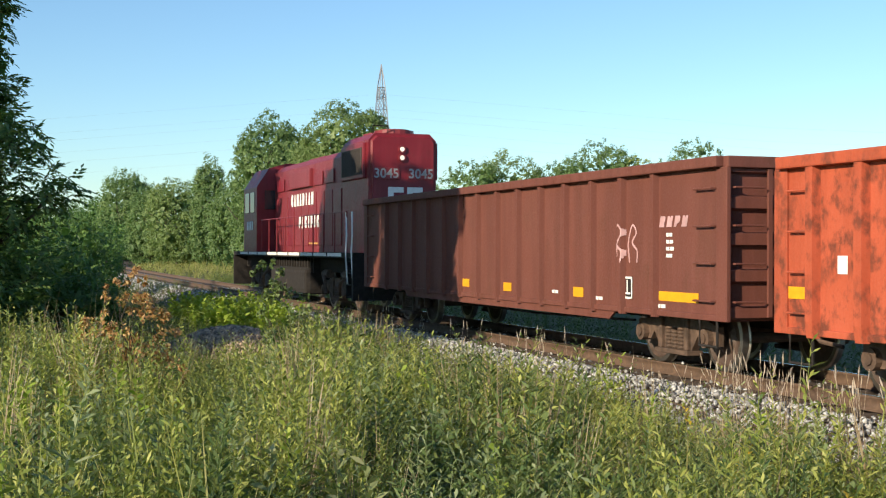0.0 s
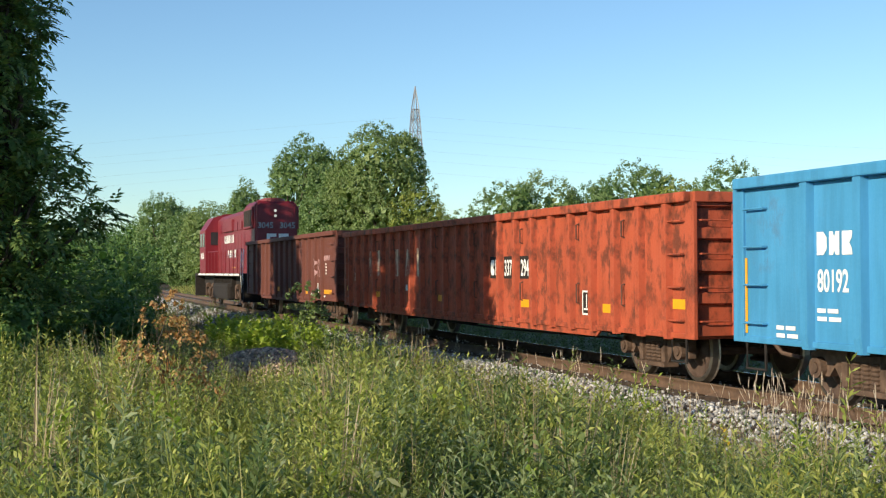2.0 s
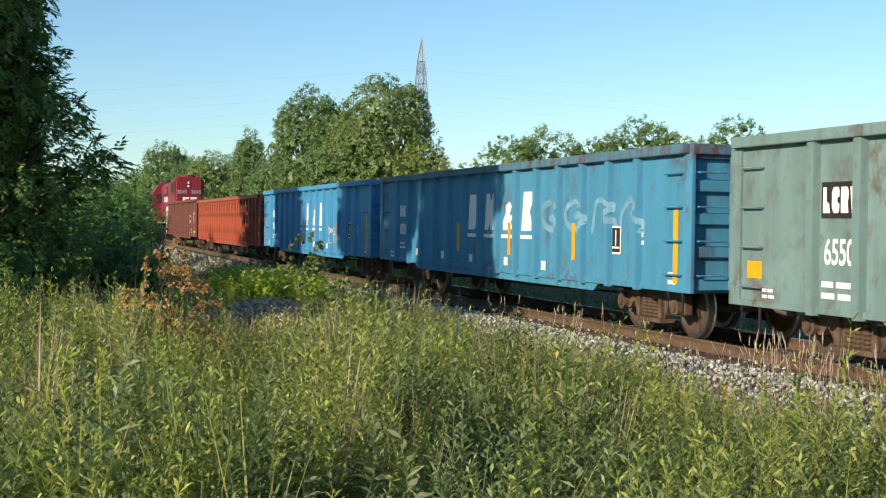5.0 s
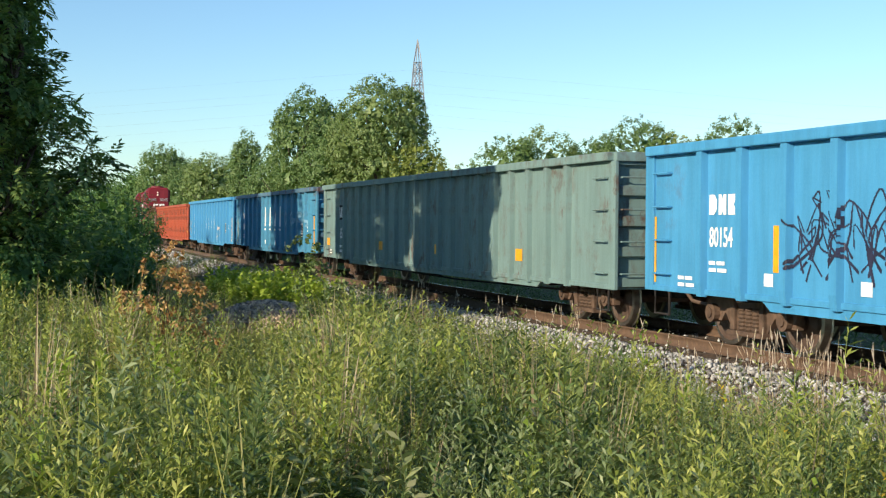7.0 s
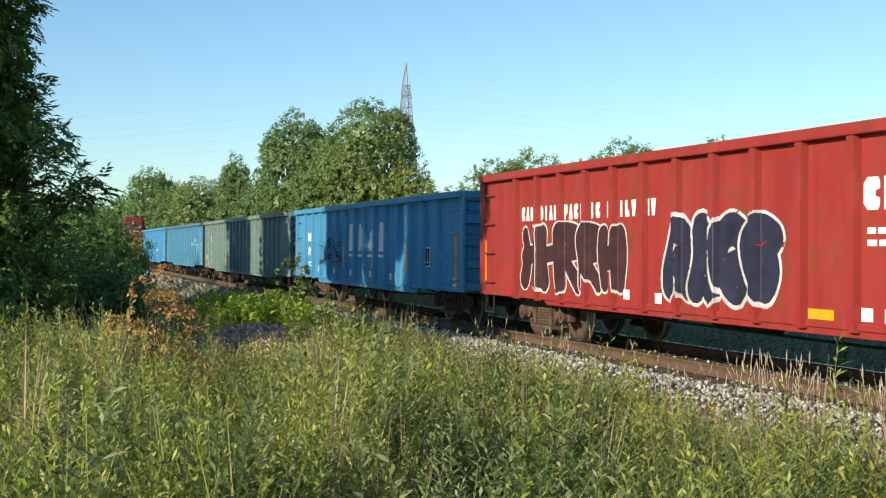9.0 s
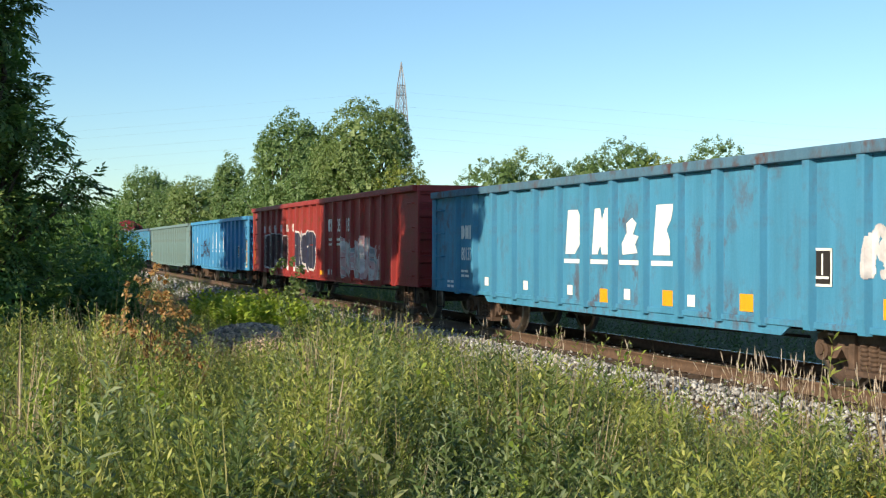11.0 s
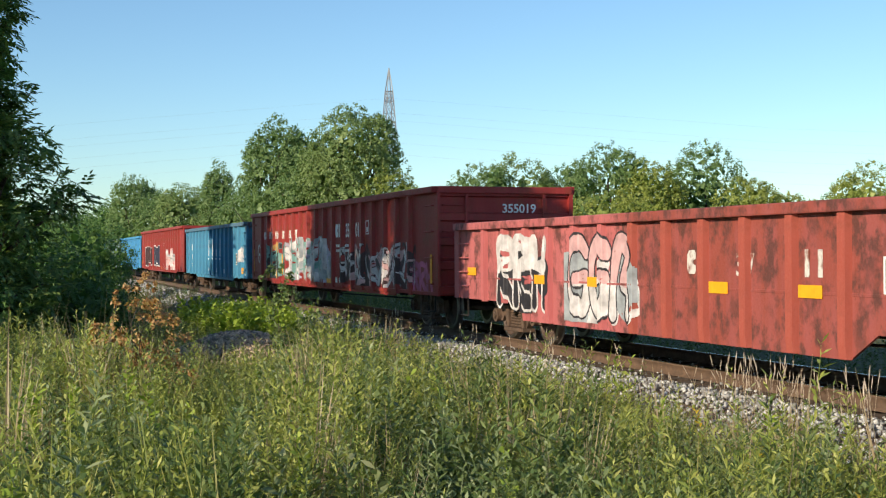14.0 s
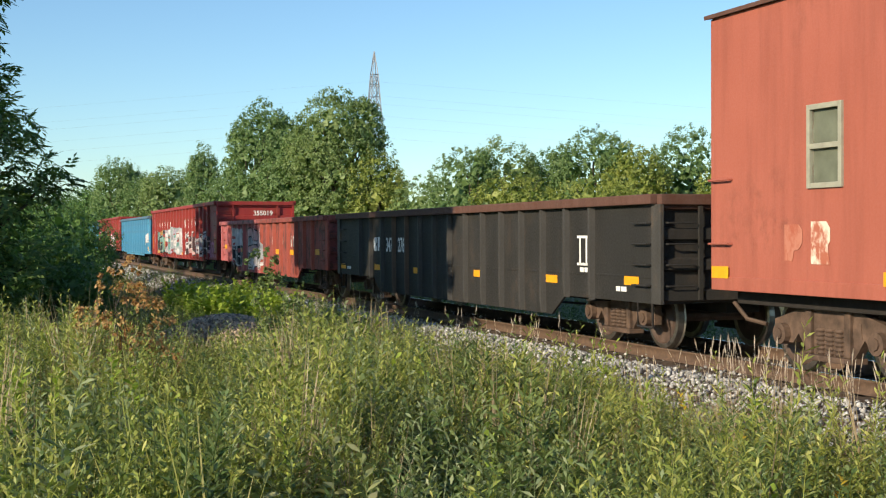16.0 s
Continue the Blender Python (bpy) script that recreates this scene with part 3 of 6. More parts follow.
    sow("meadow_grass", blades, 1500, 5.2, 26, 0.85, 0.55, 1.05, "grass", "long green grass blades among the weeds", "grass", 6, 1.9)
    sow("dry_grass", dry, 1300, 8.5, 28, 0.9, 0.65, 1.15, "dry", "dry straw-coloured grass stems with bent tips", "grass", 7, 1.9)
    sow("distant_grass", far_blades, 2600, 28, 130, 0.9, 0.5, 0.8, "grass", "sunlit rough grass along the track further off", "grass", 8, 2.9, 12)


def leaf_quads(rng, p, nrm, size, slim=0.28):
    """A folded leaf at each point, facing along nrm."""
    m = len(p)
    nrm = nrm / (np.linalg.norm(nrm, axis=1)[:, None] + 1e-9)
    a = np.cross(nrm, rng.normal(size=(m, 3)))
    a /= np.linalg.norm(a, axis=1)[:, None] + 1e-9
    e = np.cross(nrm, a)
    L = (size * rng.uniform(0.6, 1.3, m))[:, None]
    fold = nrm * L * 0.18
    return np.stack([p - a * L * 0.5, p + e * L * slim - fold, p + a * L * 0.5, p - e * L * slim - fold], 1).reshape(-1, 3)


def clump_cloud(rng, blobs, n, size, clump=14, flat=1.1, tuft_r=None):
    """Leaves gathered in round tufts over a set of ellipsoids (x, y, z, rx, ry, rz), and sparse large ones within."""
    B = np.array(blobs, float)
    w = B[:, 3] * B[:, 5] + B[:, 4] * B[:, 5]
    pick = rng.choice(len(B), max(1, n // clump), p=w / w.sum())
    b = B[pick]
    d = rng.normal(size=(len(b), 3))
    d /= np.linalg.norm(d, axis=1)[:, None]
    r = rng.uniform(0.80, 1.02, len(b))
    wob = np.array([0.97 + 0.09 * noise.noise((q[0] * 2.2 + k, q[1] * 2.2, q[2] * 2.2)) for q, k in zip(d, pick)])
    c = b[:, :3] + d * b[:, 3:] * (r * wob)[:, None]
    # tufts that lie deep within another blob are never seen: draw them out to the surface
    deep = np.zeros(len(c), bool)
    for q in B:
        deep |= (((c - q[:3]) / (q[3:] * 0.72)) ** 2).sum(1) < 1
    c, d, b = c[~deep], d[~deep], b[~deep]
    rad = (tuft_r if tuft_r else 0.20 * b[:, 3:].mean(1)) * rng.uniform(0.6, 1.25, len(c))
    per = max(clump, int(n / max(1, len(c))))
    m = len(c) * per
    o = rng.normal(size=(m, 3))
    o *= (rng.random(m) ** 0.45 / np.linalg.norm(o, axis=1))[:, None]
    o *= np.array([1, 1, flat])
    p = np.repeat(c, per, 0) + o * np.repeat(rad, per)[:, None]
    nrm = np.repeat(d, per, 0) * 0.5 + o * 0.9 + rng.normal(size=(m, 3)) * 0.55 + np.array([0, 0, 0.3])
    v = leaf_quads(rng, p, nrm, size)
    # inner leaves close the crown
    k = n // 16 if n > 3000 else 0
    if not k:
        return v, np.arange(len(v)).reshape(-1, 4)
    bi = B[rng.choice(len(B), k, p=w / w.sum())]
    di = rng.normal(size=(k, 3))
    di *= (rng.random(k) ** 0.4 / np.linalg.norm(di, axis=1))[:, None]
    v2 = leaf_quads(rng, bi[:, :3] + di * bi[:, 3:] * 0.78, di + rng.normal(size=(k, 3)) * 0.4, size * 3.2, 0.42)
    v = np.concatenate([v, v2])
    return v, np.arange(len(v)).reshape(-1, 4)


def frond(rng, n=6, length=0.30):
    """A drooping compound leaf: pairs of slender leaflets along a bent stem."""
    out = []
    for i in range(n):
        k = (i + 1) / n
        p = np.array([length * k, 0, 0.10 * length * math.sin(2.2 * k) - 0.35 * length * k * k])
        for side in ((-1, 1) if i < n - 1 else (0,)):
            q = np.array([0.55 + 0.5 * (side == 0), 0.8 * side, -0.30])
            out.append(leaf_strip(p, q, (-q[1], q[0], 0.25 * rng.uniform(-1, 1)), 0.13 * rng.uniform(0.85, 1.15), 0.058, 0.12))
    return template(out, True)


def frond_cloud(rng, blobs, n):
    """Fronds that hang outwards from the surfaces of flat boughs."""
    B = np.array(blobs, float)
    temps = [frond(rng, k) for k in (4, 5, 6)]
    w = B[:, 3] * B[:, 5] + 0.1
    b = B[rng.choice(len(B), n, p=w / w.sum())]
    d = rng.normal(size=(n, 3))
    d *= (rng.random(n) ** 0.25 / np.linalg.norm(d, axis=1))[:, None]
    c = b[:, :3] + d * b[:, 3:]
    out = d[:, :2] + 0.6 * b[:, :2] / (np.linalg.norm(b[:, :2], axis=1)[:, None] + 0.1)
    yaw = np.arctan2(out[:, 1], out[:, 0]) + rng.normal(0, 0.9, n)
    dip = rng.normal(-0.05, 0.5, n)
    sc = rng.uniform(0.7, 1.25, n)
    which = rng.integers(0, 3, n)
    V = []
    for k, (v, _) in enumerate(temps):
        i = which == k
        cy, sy, cd, sd = (q[i][:, None] for q in (np.cos(yaw), np.sin(yaw), np.cos(dip), np.sin(dip)))
        lx, ly, lz = v[None, :, 0], v[None, :, 1], v[None, :, 2]
        X, Zz = lx * cd + lz * sd, lz * cd - lx * sd
        W = np.stack([X * cy - ly * sy, X * sy + ly * cy, Zz], 2) * sc[i][:, None, None] + c[i][:, None]
        V.append(W.reshape(-1, 3))
    v = np.concatenate(V)
    return v, np.arange(len(v)).reshape(-1, 4)


def limb(bm, a, b, r0, r1, rng, bits=3):
    pts = [Vector(a).lerp(Vector(b), k / bits) for k in range(bits + 1)]
    for p in pts[1:-1]:
        p += Vector(rng.normal(0, 0.035, 3)) * (Vector(b) - Vector(a)).length
    for k in range(bits):
        tube(bm, pts[k], pts[k + 1], r0 + (r1 - r0) * k / bits, 5, r0 + (r1 - r0) * (k + 1) / bits)


def tree(name, x, y, height, blobs, n, size, mat, label, seed, trunk=0.16, category="tree", clump=14, group="", tuft_r=None, fronds=0):
    """blobs in metres round the foot: (x, y, z, rx, ry, rz)."""
    rng = np.random.default_rng(seed)
    z = float(ground_z(x, y)[0])
    root = tagged(new(name), label, category, group)
    root.matrix_basis = pose(x, y, z)
    bm = bmesh.new()
    top = max(b[2] for b in blobs)
    limb(bm, (0, 0, -0.1), (0.05, 0, min(top, height * 0.8)), trunk, trunk * 0.3, rng, 6)
    for b in blobs:
        for k in range(2 if len(blobs) < 40 else 1):
            e = Vector(b[:3]) + Vector(rng.normal(0, 0.45, 3)) * min(b[3:])
            limb(bm, (0.02, 0, max(0.15, min(b[2] * 0.55, height * 0.6) * rng.uniform(0.6, 1.1))), e, trunk * 0.4, trunk * 0.08, rng)
    part("trunk", bm, "bark", root, "brown bark trunk with limbs")
    v, f = frond_cloud(rng, blobs, fronds) if fronds else clump_cloud(rng, blobs, n, size, clump, tuft_r=tuft_r)
    place("crown", fast_mesh("crown", v, f, mats=(mat,)), None, root)
    return root


def at(px, dist):
    """A place to the side of the view's axis."""
    return (px - 784) / 2300 * dist


def top_z(py, dist):
    return 1.66 - (py - 447) / 2300 * dist


def mound(w, h, rng, n=9, low=0.0):
    """Blobs for a full, rounded tree of half-width w and height h, leafy down to the ground."""
    out = [(0, 0, h * 0.57, w * 0.98, w * 0.98, h * 0.43), (0, 0, h * 0.25, w * 0.98, w * 0.98, h * 0.26)]
    for i in range(n):
        a = i * 6.28 / n + rng.uniform(-0.4, 0.4)
        k = rng.uniform(0.15, 0.78)
        r = (1 - 0.55 * max(0, k - 0.35)) * w * 0.6
        out.append((math.cos(a) * r, math.sin(a) * r, max(k * h, low), w * rng.uniform(0.38, 0.5), w * 0.45, h * rng.uniform(0.13, 0.2)))
    return out


def woods():
    rng = np.random.default_rng(5)
    spec = [  # px, distance, top py, half-width px, leaf count, leaf size, material
        (495, 96, 214, 66, 9000, 0.34, "tree"), (624, 90, 192, 88, 12000, 0.32, "tree_light"), (560, 92, 262, 70, 6000, 0.34, "tree"),
        (690, 88, 300, 55, 5000, 0.30, "tree_yellow"), (388, 140, 290, 30, 4000, 0.45, "tree"), (430, 120, 330, 40, 4000, 0.4, "tree"),
        (330, 150, 328, 52, 5000, 0.45, "tree_light"), (238, 200, 312, 46, 5000, 0.55, "tree"), (285, 170, 338, 40, 4000, 0.5, "tree"),
        (175, 270, 362, 50, 4000, 0.7, "tree_dark"), (120, 290, 372, 60, 4000, 0.7, "tree"), (205, 220, 350, 34, 3000, 0.6, "tree_dark"),
        (850, 62, 292, 54, 6000, 0.22, "tree"), (918, 64, 276, 58, 6500, 0.22, "tree_light"), (1000, 66, 296, 50, 5000, 0.22, "tree_dark"),
        (1075, 62, 262, 66, 7000, 0.22, "tree"), (1150, 60, 290, 50, 6000, 0.22, "tree_yellow"), (1246, 64, 254, 62, 7000, 0.22, "tree"),
        (1320, 58, 318, 55, 5000, 0.22, "tree_yellow"), (1390, 60, 345, 50, 4000, 0.22, "tree_yellow"), (1545, 55, 296, 60, 6000, 0.2, "tree_yellow"),
        (790, 75, 345, 60, 4000, 0.26, "tree_light"), (1470, 62, 352, 50, 3500, 0.22, "tree"), (940, 58, 340, 70, 5000, 0.2, "tree_yellow"), (1080, 56, 345, 80, 5000, 0.2, "tree_yellow"),
        (1640, 60, 300, 70, 2500, 0.3, "tree"), (-40, 240, 360, 80, 3500, 0.7, "tree"), (40, 270, 372, 60, 3500, 0.7, "tree_dark"),
    ]
    for i, (px, d, py, hw, n, size, mat) in enumerate(spec):
        w = hw / 2300 * d
        x = at(px, d)
        h = top_z(py, d) - float(ground_z(x, d)[0])
        words = "tall rounded broadleaf tree behind the railway" if h > 8 else "leafy green bush tree behind the railway"
        tree("broadleaf_tree", x, d, h, mound(w * (1.16 if px < 780 else 1.42), h * 1.03, rng, 12), int(n * 2.5), size * 0.56, mat, words, 40 + i, 0.02 * h, clump=9, group="trees behind the railway", tuft_r=0.0030 * d)
    for i in range(22):
        px = 110 + i * 32 + rng.uniform(-10, 10)
        d = 215 - i * 5.6
        h, w = rng.uniform(4.0, 6.5), rng.uniform(3.2, 4.4) * d / 150
        tree("hedgerow_shrub", at(px, d), d, h, mound(w, h, rng, 6), 2600, 0.003 * d, "tree" if i % 3 == 0 else "tree_dark", "bushy green hedgerow shrub beyond the track", 150 + i, 0.05, "shrub", 20, "hedgerow beyond the track", 0.0045 * d)
    # trees and shrubs on the meadow side
    tiers = []
    for z, reach in ((9.6, 0.6), (8.8, 0.8), (7.9, 0.9), (7.2, 0.9), (6.5, 0.95), (5.9, 1.0), (5.3, 1.05), (4.7, 0.95), (4.1, 1.4), (3.6, 1.65), (3.1, 1.75), (2.6, 1.65), (2.0, 1.6), (1.5, 1.75), (0.9, 1.9)):
        for i in range(9):
            q = i * 0.7 + z * 2.1
            rr = reach * rng.uniform(0.45, 1.0)
            tiers.append((-0.45 + math.cos(q) * rr, math.sin(q) * rr, z + rng.uniform(-0.2, 0.25), rng.uniform(0.4, 0.7), rng.uniform(0.4, 0.7), rng.uniform(0.2, 0.42)))
        tiers.append((-0.6, 0, z, reach * 0.5, reach * 0.5, 0.35))
    def high(w, z0, z1):
        """A crown on a bare trunk."""
        out = [(0, 0, (z0 + z1) / 2, w * 0.9, w * 0.9, (z1 - z0) * 0.48)]
        for i in range(9):
            out.append((math.cos(i * 0.7) * w * 0.6, math.sin(i * 0.7) * w * 0.6, z0 + (z1 - z0) * rng.uniform(0.2, 0.8), w * 0.45, w * 0.45, (z1 - z0) * 0.17))
        return out
    shade = [(-7.95, 21.6, tiers), (-11.6, 27.3, high(2.2, 4.8, 9.4)), (-14.9, 37.0, mound(2.5, 10.6, rng, 10)), (-17.9, 44.0, mound(2.8, 11.0, rng, 10)), (-9.6, 18.3, high(2.3, 4.3, 9.6)), (-12.6, 21.4, high(1.7, 5.2, 10.4))]
    for k, (x, y, blobs) in enumerate(shade):
        tree("shade_tree", x, y, 8.6, blobs, (0, 14000, 9000, 9000, 14000, 7000)[k], (0.1, 0.20, 0.28, 0.30, 0.20, 0.22)[k], "tree_dark" if k else "sumac", "dark leafy tree at the edge of the meadow" if k else "leafy tree with drooping feathered leaves beside the meadow", 91 + k, 0.15, clump=20, group="trees beside the meadow", fronds=9000 if k == 0 else 0)
    for k, (x, y, w, h) in enumerate([(-8.0, 26.0, 1.5, 2.2), (-10.3, 34, 2.1, 3.0), (-6.6, 24.0, 0.9, 1.5), (-14.5, 52, 2.3, 3.6), (-7.6, 20.5, 1.0, 1.6), (-12.5, 43, 1.6, 2.6), (-9.8, 30, 1.6, 2.4), (-17, 62, 2.4, 3.4)]):
        tree("shrub", x, y, h, mound(w, h, rng, 8), 7500, 0.095, "tree_dark", "dense dark green shrub at the edge of the meadow", 105 + k, 0.04, "shrub", 20, "shrubs beside the meadow")
    tree("browned_shrub", at(240, 15.5), 15.5, 1.9, [(0, 0, 1.25, 0.3, 0.3, 0.5), (0.25, 0, 0.95, 0.42, 0.4, 0.45), (-0.25, 0, 0.95, 0.34, 0.3, 0.4), (0.14, 0, 1.62, 0.14, 0.14, 0.25), (-0.14, 0, 1.55, 0.14, 0.14, 0.22), (0.3, 0, 0.6, 0.45, 0.4, 0.3)], 2000, 0.06, "brown_leaf",
         "small shrub with dry orange-brown leaves", 101, 0.012, "shrub", 12)
    tree("young_shrub", at(518, 19.5), 19.5, 2.3, [(0, 0, 1.25, 0.42, 0.4, 0.5), (-0.25, 0, 1.85, 0.28, 0.25, 0.3), (0.3, 0, 1.0, 0.5, 0.4, 0.5)], 1400, 0.065, "weed_dark",
         "small young shrub with light green leaves", 102, 0.014, "shrub", 12)


# ---- steel tower and its cables ----
def lattice_tower():
    x, y = at(690, 265), 265
    root = tagged(new("transmission_tower"), "grey steel lattice power transmission tower", "transmission tower")
    root.matrix_basis = pose(x, y, -0.5, 0, 0, 25)
    H = top_z(121, 265) + 0.5
    half = lambda z: 0.25 + 2.1 * max(0.0, 1 - z / (H * 0.97)) ** 0.75
    lv = [0, 5, 10, 14, 17.5, 20.5, 23, 25.5, 28, 30.5, 33, 35, H]
    lv = [z for z in lv if z < H - 0.8] + [H]
    cs = ((1, 1), (-1, 1), (-1, -1), (1, -1))
    for cx, cy in cs:
        bm = bmesh.new()
        pipe(bm, [(cx * half(z), cy * half(z), z) for z in lv[:-1]] + [(0, 0, H)], 0.11, 4)
        part("leg", bm, "metal", root)
    for z0, z1 in zip(lv, lv[1:-1]):
        bm = bmesh.new()
        for (ax, ay), (bx, by) in zip(cs, cs[1:] + cs[:1]):
            a, b = half(z0), half(z1)
            tube(bm, (ax * a, ay * a, z0), (bx * b, by * b, z1), 0.065, 4)
            tube(bm, (bx * a, by * a, z0), (ax * b, ay * b, z1), 0.065, 4)
            tube(bm, (ax * b, ay * b, z1), (bx * b, by * b, z1), 0.065, 4)
        part("bracing", bm, "metal", root)
    for z, reach in ((H - 7.0, 2.6), (H - 11.5, 3.0), (H - 16, 2.8)):
        bm = bmesh.new()
        for s in (-1, 1):
            tube(bm, (0, s * 0.3, z), (0, s * reach, z + 0.2), 0.09, 4)
            tube(bm, (0, s * 0.3, z + 1.1), (0, s * reach, z + 0.2), 0.07, 4)
        part("crossarm", bm, "metal", root)
    for k, z in enumerate((H - 7, H - 9.4, H - 11.5, H - 13.5, H - 16, H - 18)):
        bm = bmesh.new()
        pts = [(u * 400, 20 * math.sin(u * 2) - 30 * u + (k % 2) * 5, z + 0.4 - 10 * (1 - (2 * abs(u) - 1) ** 2) * (1 if u else 0)) for u in (-1, -0.8, -0.6, -0.4, -0.2, 0, 0.2, 0.4, 0.6, 0.8, 1)]
        pipe(bm, [Vector(p) + Vector((x, y, 0)) for p in pts], 0.007, 4)
        tagged(part("power_cable", bm, "metal"), "thin grey overhead power cable on the tower", "cable", "power cables")


# ---- rolling stock ----
def text_mesh(name, words, size):
    cu = bpy.data.curves.new(name, "FONT")
    cu.body, cu.size, cu.align_x, cu.extrude = words, size, "CENTER", 0.0015
    cu.offset = size * 0.018
    ob = bpy.data.objects.new(name, cu)
    me = bpy.data.meshes.new_from_object(ob)
    bpy.data.objects.remove(ob)
    return me


ON_SIDE = Matrix(((-1, 0, 0), (0, 0, 1), (0, 1, 0))).to_4x4()
ON_REAR = Matrix(((0, 0, -1), (-1, 0, 0), (0, 1, 0))).to_4x4()


def side_text(parent, words, x, z, size, y, mat="white", squeeze=1.0):
    me = text_mesh("lettering", words, size)
    return place("lettering", me, mat, parent, m=Matrix.Translation((x, y, z)) @ ON_SIDE @ Matrix.Diagonal((squeeze, 1, 1, 1)))


def plates(parent, name, rects, y, mat, slant=0.0, thick=0.003, label=""):
    """Thin painted shapes on the side: (x, z, width, height) from the lower front corner."""
    bm = bmesh.new()
    for x, z, w, h in rects:
        prism(bm, [(x, z), (x - w, z), (x - w - slant * h, z + h), (x - slant * h, z + h)], y, y + thick)
    return part(name, bm, mat, parent, label)


SHAPES = {
    "0": [(0.25, 0), (0.88, 0), (1, 0.15), (1, 0.36), (0.72, 0.42), (0.72, 0.58), (1, 0.64), (1, 0.85), (0.88, 1), (0.25, 1), (0, 0.8), (0, 0.2)],
    "1": [(0, 0), (1, 0), (0.68, 1), (0.32, 1)],
    "2": [(0, 0), (1, 0), (1, 1), (0.62, 1), (0.5, 0.78), (0.38, 1), (0, 1)],
    "3": [(0, 0), (0.65, 0), (1, 0.25), (1, 0.75), (0.65, 1), (0, 1)],
    "4": [(0.28, 0), (0.72, 0), (0.72, 1), (0.28, 1)],
    "5": [(0, 0), (0.45, 0), (0.52, 0.28), (0.8, 0.32), (1, 0.5), (1, 0.85), (0.8, 1), (0, 1)],
    "6": [(0, 0), (1, 0), (0.88, 0.42), (1, 0.55), (1, 0.85), (0.8, 1), (0, 1)],
    "7": [(0, 0), (0.95, 0), (0.85, 0.35), (0.5, 0.45), (0.45, 1), (0, 1)],
    "8": [(0.25, 0), (0.75, 0), (1, 1), (0, 1)],
    "9": [(0, 0), (1, 0), (0.92, 0.3), (0.7, 0.5), (0.92, 0.7), (1, 1), (0, 1)],
    "A": [(0, 0), (0.36, 0), (0.5, 0.2), (0.64, 0), (1, 0), (1, 1), (0.66, 1), (0.5, 0.74), (0.34, 1), (0, 1)],
    "B": [(0.1, 0), (0.95, 0.05), (0.78, 0.28), (0.95, 0.5), (0.62, 0.55), (0.78, 0.85), (0.5, 1), (0.2, 0.85), (0.26, 0.6), (0, 0.3)],
}


def name_shapes(parent, x, z, codes, w, h, gap, y, mat="white", slant=0.0, name="painted_name"):
    """A painted name as a line of plain cut shapes, each a part of its own; a blank leaves a space."""
    u = x
    for k in codes:
        if k in SHAPES:
            bm = bmesh.new()
            prism(bm, [(u - a * w - slant * b * h, z + b * h) for a, b in SHAPES[k]], y, y + 0.003)
            part(name, bm, mat, parent)
        u -= w + gap


CACHE = {}


def cached(key, build):
    if key not in CACHE:
        bm = bmesh.new()
        build(bm)
        me = bpy.data.meshes.new(key)
        bm.to_mesh(me)
        bm.free()
        CACHE[key] = me
    return CACHE[key]


WHEELS = []


